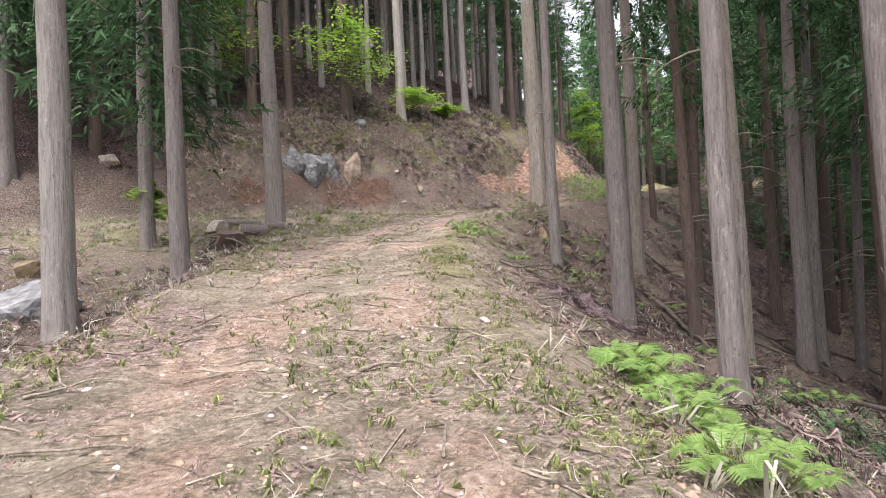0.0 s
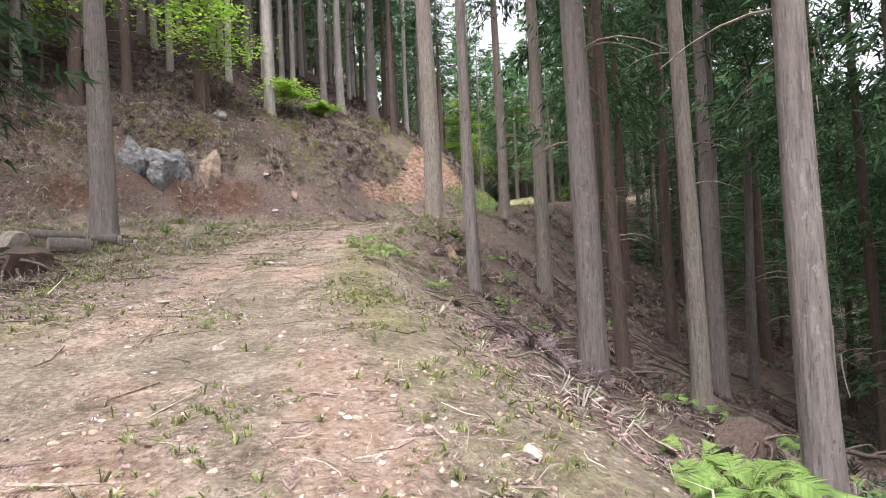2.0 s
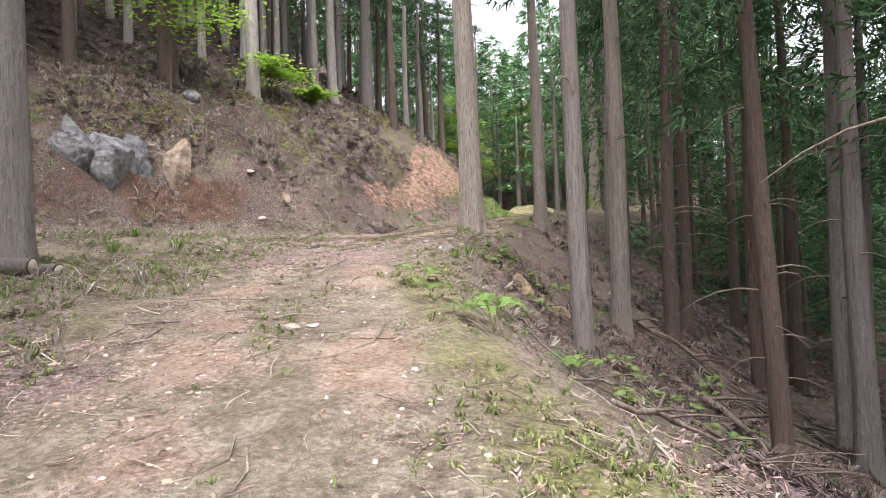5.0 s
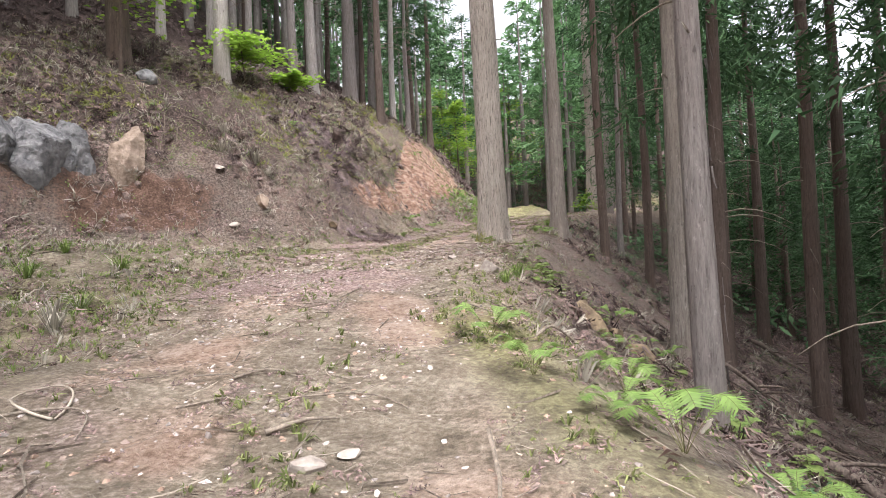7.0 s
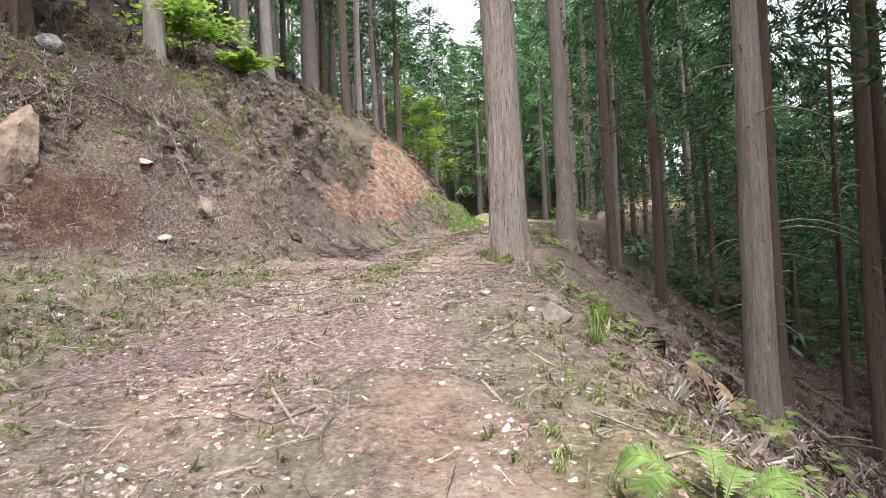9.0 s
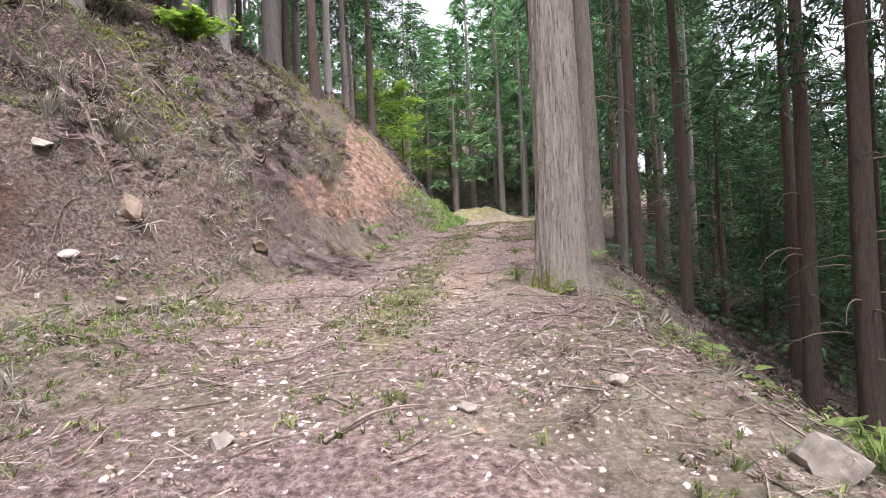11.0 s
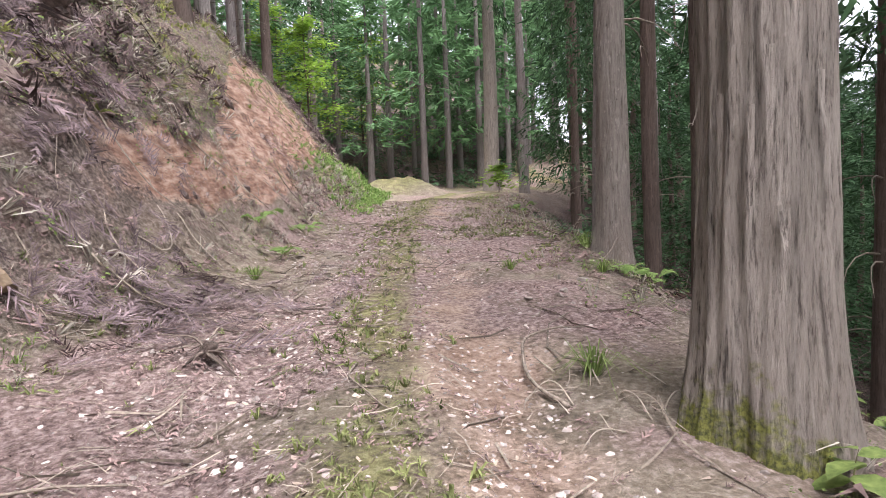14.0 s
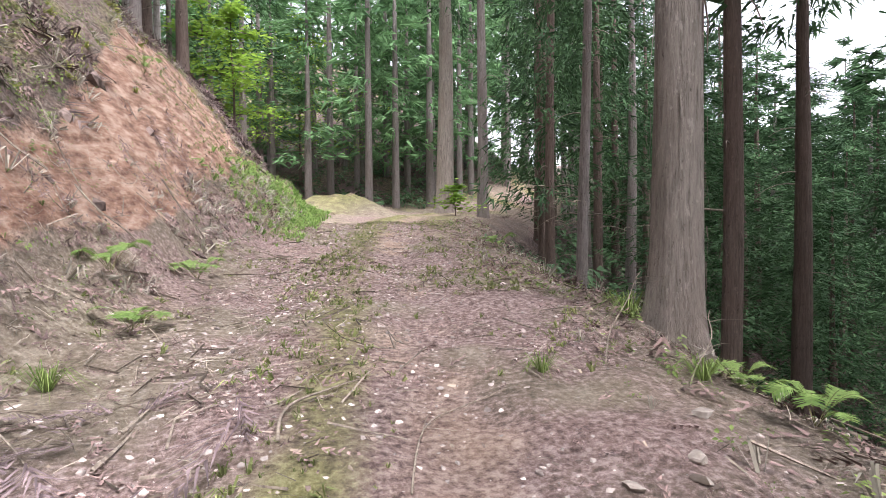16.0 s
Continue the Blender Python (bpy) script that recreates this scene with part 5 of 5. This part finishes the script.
for i, (a, b, r) in enumerate([((-4.99, 10.2), (-3.7, 11.3), 0.035), ((-4.4, 9.6), (-3.0, 11.0), 0.022), ((-3.9, 8.8), (-2.9, 10.3), 0.018), ((-3.3, 7.8), (-2.2, 9.2), 0.018), ((-5.3, 11.0), (-4.3, 12.6), 0.018),
                               ((-3.9, 12.0), (-2.2, 13.2), 0.025), ((-3.6, 9.7), (-2.9, 11.6), 0.025), ((-2.9, 8.3), (-1.9, 8.6), 0.025), ((-4.6, 11.6), (-3.2, 12.0), 0.025)]):
    branch("fallen_branch", a, b, r, 0.04, 60 + i, "dead branch lying below the track's edge", mat=DARKWOOD, side=5, lift=0.08, group="branches on the slope")
rng = np.random.RandomState(14)
for i in range(34):
    x, y = rng.uniform(-5.5, 5, 2)[0], rng.uniform(11, 33)
    if x < -6.6 + 0.25 * abs(y - 20):
        x += 3
    a = rng.uniform(-0.9, 0.5)
    L = rng.uniform(1.5, 4.5)
    branch("log" if i % 3 == 0 else "fallen_branch", (x, y), (x + L * math.cos(a), y + L * math.sin(a)), rng.uniform(0.03, 0.10) if i % 3 == 0 else rng.uniform(0.02, 0.035), rng.uniform(-0.08, 0.08), 100 + i,
           "thin mossy log lying on the shaded slope" if i % 3 == 0 else "dead branch lying on the shaded slope", mat=DARKWOOD, lift=0.1, side=3, group="fallen wood on the slope")
for i in range(26):
    x, y = rng.uniform(-16.5, -11.8), rng.uniform(19.5, 27)
    a = rng.uniform(-1.4, 0.2)
    L = rng.uniform(0.5, 1.5)
    if field([x], [y])[3][0] > 0.2:
        branch("fallen_branch", (x, y), (x + L * math.cos(a), y + L * math.sin(a)), rng.uniform(0.008, 0.02), rng.uniform(-0.15, 0.15), 200 + i, "thin grey dead branch on the bank", lift=0.12, side=4, group="dead branches on the bank")


rng = np.random.RandomState(41)
for i in range(15):
    x, y, a, L = -8.6 + rng.normal(0, 0.15), 20.75 + rng.normal(0, 0.3), rng.uniform(0, 6.28), rng.uniform(0.15, 0.45)
    branch("dry_vine", (x, y), (x + L * math.cos(a), y + L * math.sin(a)), rng.uniform(0.004, 0.008), rng.uniform(-0.45, 0.45), 500 + i, "pale curled dry vine at the old cedar's foot", mat=STRAW,
           lift=rng.uniform(0.02, 0.12), side=2, sides=5, group="vines at the cedar's foot")


for i in range(100):
    x, y = rng.uniform(-18.5, -11.6), rng.uniform(14.5, 28)
    f = field(x, y)[3][0]
    if 0.8 < f < 5:
        a, L = rng.uniform(-1.5, 0.3), rng.uniform(0.4, 1.1)
        branch("fallen_branch", (x, y), (x + L * math.cos(a), y + L * math.sin(a)), rng.uniform(0.006, 0.014), rng.uniform(-0.3, 0.3), 600 + i, "bleached dead branch tangled in the bank's litter",
               lift=rng.uniform(0.05, 0.3), side=6, sides=5, group="dead branches on the bank")


branch("dry_vine", (-9.56, 10.7), (-9.9, 11.2), 0.011, 0.45, 901, "curled pale vine lying on the track's side", mat=STRAW, lift=0.03)
branch("dry_vine", (-9.56, 10.7), (-10.1, 11.0), 0.010, -0.3, 902, "curled pale vine lying on the track's side", mat=STRAW, lift=0.03)
branch("dry_vine", (-11.1, 11.55), (-12.25, 12.5), 0.016, 0.16, 903, "long bent pale vine on the open shelf", mat=STRAW, lift=0.12)
branch("dry_vine", (-12.25, 12.5), (-13.6, 14.3), 0.013, -0.1, 904, "long bent pale vine on the open shelf", mat=STRAW, lift=0.1)
branch("dry_vine", (-12.18, 23.57), (-12.2, 24.3), 0.012, -0.3, 905, "pale bent root hanging on the red clay", mat=STRAW, lift=0.06)
branch("fallen_branch", (-4.3, 1.7), (-4.0, 2.2), 0.014, 0.1, 906, W)
branch("fallen_branch", (-8.25, 10.75), (-7.95, 11.05), 0.02, 0.02, 907, "short pale stick of split wood on the track")
branch("fallen_branch", (-8.9, 11.5), (-8.5, 11.75), 0.014, 0.12, 908, W, side=2)

rng = np.random.RandomState(77)
PILE = varied("purplish_fronds", (0.075, 0.052, 0.055), (0.24, 0.18, 0.185), 5, 0.9, "island", 0.5, None, 0)
for px, py, spread, n, label in ((-3.2, 9.9, 0.4, 170, "heap of purplish dead cedar fronds beside a trunk"), (-11.6, 22.8, 0.6, 110, "purplish dead cedar fronds at the bank's foot"),
                                 (-13.6, 24.4, 0.7, 220, "grey tangle of dead fronds on the bank")):
    x, y = px + rng.normal(0, spread, n), py + rng.normal(0, spread, n)
    strew("brush_pile", [frond_shape(rng, 16, 0.3, 0.012) for i in range(3)], x, y, rng.uniform(0.35, 0.75, n), PILE, label, "brushwood", rng, -0.06, 0, 0.3)


def cut_log(x, y, length, r, turn, seed, label):
    """A sawn log: bark tube and pale end faces with rings."""
    ob = tagged(new("log"), label, "log", "cut logs beside the track")
    ob.matrix_basis = pose(x, y, ground_z(x, y) + r * 0.75, 0, 4, turn)
    s = Soup()
    k = np.linspace(-0.5, 0.5, 8)
    s.tube(np.stack([k * length, 0.02 * np.sin(k * 5 + seed), 0 * k], 1), r * (1 + 0.04 * np.sin(k * 11 + seed)), 18, False)
    part("bark", s, BARK, ob)
    for e in (-1, 1):
        c = Soup()
        c.tube([(e * length * 0.497, 0, 0), (e * length * 0.503, 0, 0)], [r * 0.93, r * 0.9], 18)
        part("cut_end", c, STRAW, ob, "pale sawn end")


cut_log(-13.15, 11.75, 0.9, 0.12, 20, 1, "short grey log with sawn ends at the cedar's foot")
cut_log(-13.0, 12.15, 0.8, 0.10, 8, 2, "weathered split log at the cedar's foot")
cut_log(-13.7, 11.2, 1.0, 0.10, 40, 3, "weathered log lying among stones")
cut_log(-12.5, 10.5, 0.7, 0.16, 65, 4, "dark rotten log with a hollow end")


def root_ball(x, y, size, seed, label, roots=26, mat=DARKWOOD, body=1.0):
    """A dug-out stump: a knotty body with roots curling out on all sides."""
    r = np.random.RandomState(seed)
    ob = tagged(new("stump"), label, "stump")
    ob.location = (x, y, ground_z(x, y))
    V, F = lump(r, 3, (0.55, 0.5, 0.5), 0.05, 4)
    part("stump_body", quick_mesh("stump_body", (V * body + np.array([0, 0, 0.3])) * size, F, BARK_DARK), None, ob)
    for i in range(roots):
        az, el, L = r.uniform(0, 6.283), r.uniform(-0.5, 0.9), r.uniform(0.5, 1.1) * size
        k = np.linspace(0, 1, 6)
        cu = r.uniform(-1.2, 1.2)
        t = Soup()
        t.tube(np.stack([np.cos(az + cu * k) * L * (0.25 + 0.75 * k), np.sin(az + cu * k) * L * (0.25 + 0.75 * k), 0.3 * size + L * (el * k - 0.6 * k * k)], 1), size * 0.045 * (1 - 0.75 * k), 5, False)
        part("root", t, mat, ob)


root_ball(-11.3, 8.75, 0.75, 1, "upturned root ball with dark tangled roots on the track's edge")
root_ball(-10.93, 21.5, 0.27, 2, "small weathered stump with torn roots on the track", 16, body=0.45)
root_ball(-3.2, 12.5, 0.5, 3, "pile of grey dead roots beside a cedar", 30)
root_ball(-0.9, 9.3, 0.6, 4, "heap of dead grey branches below the ferns", 34)

def leaf_mesh(name, mat):
    """A broad pointed leaf, folded along its midrib and drooping to the tip."""
    k = np.linspace(0, 1, 5)
    half = 0.34 * np.sin(np.pi * k ** 0.8)
    drop = -0.25 * k * k
    V = np.vstack([np.stack([k, e * half, drop + 0.18 * half * abs(e)], 1) for e in (-1, 0, 1)])
    F = np.array([(r * 5 + j, r * 5 + j + 1, r * 5 + j + 6, r * 5 + j + 5) for r in range(2) for j in range(4)])
    return quick_mesh(name, V, F, mat, True)


LEAF_MESH = leaf_mesh("leaf", HERB)


def leafy_herb(seed, leaves):
    r = np.random.RandomState(seed)
    plant = tagged(new("broadleaf_plant"), "green broad-leaved plant on the slope's edge", "plant", "leafy plants")
    st = Soup()
    k = np.linspace(0, 1, 5)
    st.tube(np.stack([0.08 * k * k, 0.03 * np.sin(3 * k), 0.85 * k - 0.08], 1), 0.025 * (1.2 - k), 4, False)
    part("stalk", st, STEM, plant, "thin dark stalk")
    for i in range(leaves):
        u = 0.2 + 0.8 * (i + r.rand()) / leaves
        ob = part("leaf", LEAF_MESH, None, plant)
        size = 0.75 * (1.15 - 0.5 * u) * r.uniform(0.8, 1.2)
        ob.matrix_basis = Matrix.LocRotScale((0.08 * u * u, 0.03 * math.sin(3 * u), 0.85 * u - 0.08), Euler((r.uniform(-0.3, 0.3), r.uniform(-0.4, 0.2), i * 2.4 + r.uniform(-0.3, 0.3))), (size, size, size))
    return plant


rng = np.random.RandomState(66)
HERB_PLANTS = [leafy_herb(700, 7), leafy_herb(701, 9), leafy_herb(702, 8)]
HERB_SPOTS = [(-8.05, 19.62, 0.24), (-7.0, 18.6, 0.26), (-6.8, 18.9, 0.3)]
for i in range(56):
    x, y = [(-7.1 + rng.normal(0, 0.25), 19.0 + rng.normal(0, 1.0)), (-6.3 + rng.normal(0, 0.4), 17.5 + rng.normal(0, 1.6)), (-3.7 + rng.normal(0, 0.8), 16.5 + rng.normal(0, 1.8)), (-4.3 + rng.normal(0, 0.7), 13.2 + rng.normal(0, 1.0))][i % 4]
    HERB_SPOTS.append((x, y, rng.uniform(0.14, 0.3)))
for i, (x, y, size) in enumerate(HERB_SPOTS):
    m = Matrix.LocRotScale((x, y, ground_z(x, y)), Euler((0, 0, i * 1.7)), None)
    plant = HERB_PLANTS[i % 3]
    plant.scale = (size, size, size)
    if i < len(HERB_SPOTS) - 3:
        copy_thing(plant, m)
    else:
        plant.location = (x, y, ground_z(x, y))


# ---- young broadleaf trees ----
def sapling(x, y, height, spread, seed, label, layers=9, leaves=150, base=0.3, trunk_r=0.04, lean=(0, 0)):
    """Thin trunk, spreading limbs and flat sprays of small leaves, with gaps between the layers."""
    r = np.random.RandomState(seed)
    t = tagged(new("maple_sapling"), label, "tree", "young broadleaf trees")
    t.location = (x, y, ground_z(x, y))
    s = Soup()
    k = np.linspace(0, 1, 9)
    s.tube(np.stack([lean[0] * k * height + 0.04 * np.sin(k * 6), lean[1] * k * height, height * 0.9 * k - 0.1], 1), trunk_r * (1 - 0.75 * k), 7, False)
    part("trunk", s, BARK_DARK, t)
    crown = Soup()
    for i in range(layers):
        u = base + (1 - base) * (i + r.rand()) / layers
        az, L = i * 2.4 + r.uniform(-0.4, 0.4), spread * (1.05 - 0.65 * (u - base) / (1 - base)) * r.uniform(0.7, 1.1)
        p = np.array([lean[0] * u * height, lean[1] * u * height, u * height * 0.88])
        tip = p + np.array([math.cos(az) * L, math.sin(az) * L, 0.12 * L])
        lm = Soup()
        lm.tube([p, p * 0.5 + tip * 0.5 + np.array([0, 0, 0.1 * L]), tip], [trunk_r * 0.4, trunk_r * 0.25, 0.004], 4, False)
        part("limb", lm, BARK_DARK, t)
        for j in range(leaves):
            v = r.rand() ** 0.6
            c = p * (1 - v) + tip * v + np.array([r.normal(0, 0.22 * L * (0.4 + v)), r.normal(0, 0.22 * L * (0.4 + v)), 0.1 * L * v * (1 - v) * 4 + r.normal(0, 0.05 + 0.06 * L)])
            a, z = r.uniform(0, 6.283), r.uniform(0.07, 0.15)
            d = np.array([math.cos(a), math.sin(a), r.uniform(-0.5, 0.1)]) * z
            q = np.array([-math.sin(a), math.cos(a), r.uniform(-0.3, 0.3)]) * z * 0.6
            crown.add([c, c + d * 0.5 + q, c + d * 1.2, c + d * 0.5 - q], [(0, 1, 2, 3)])
    tagged(part("crown", crown, LIME, t, "fresh lime-green leaves"), kind="stuff")


sapling(-17.75, 20.8, 5.6, 2.9, 1, "young maple with fresh lime-green leaves above the bank", 12, 190, 0.35, 0.06)
sapling(-21.5, 17.0, 6.5, 2.6, 2, "young broadleaf tree with fresh leaves on the hillside", 12, 190, 0.3, 0.06)
sapling(-16.1, 24.0, 1.3, 1.7, 3, "low maple reaching out over the bank, lime-green", 8, 170, 0.45, 0.035, (0.12, -0.15))
sapling(-15.6, 26.2, 0.8, 0.9, 4, "low lime-green maple bush on the bank's rim", 7, 120, 0.3, 0.025)
sapling(-12.4, 41.3, 5.2, 1.7, 5, "young broadleaf tree with bright green leaves at the bank's end", 12, 190, 0.15, 0.05)
sapling(-5.2, 39.0, 1.1, 0.8, 9, "small green bush at the far bend", 6, 90, 0.2, 0.02)
sapling(-14.5, 48.0, 9.0, 3.4, 10, "broadleaf tree with fresh green leaves past the bend", 16, 260, 0.2, 0.09)
sapling(-10.5, 53.0, 10.0, 3.6, 11, "broadleaf tree with fresh green leaves past the bend", 16, 260, 0.2, 0.09)
sapling(-13.2, 8.0, 1.8, 0.6, 12, "small evergreen shrub at a cedar's foot", 6, 90, 0.5, 0.02)
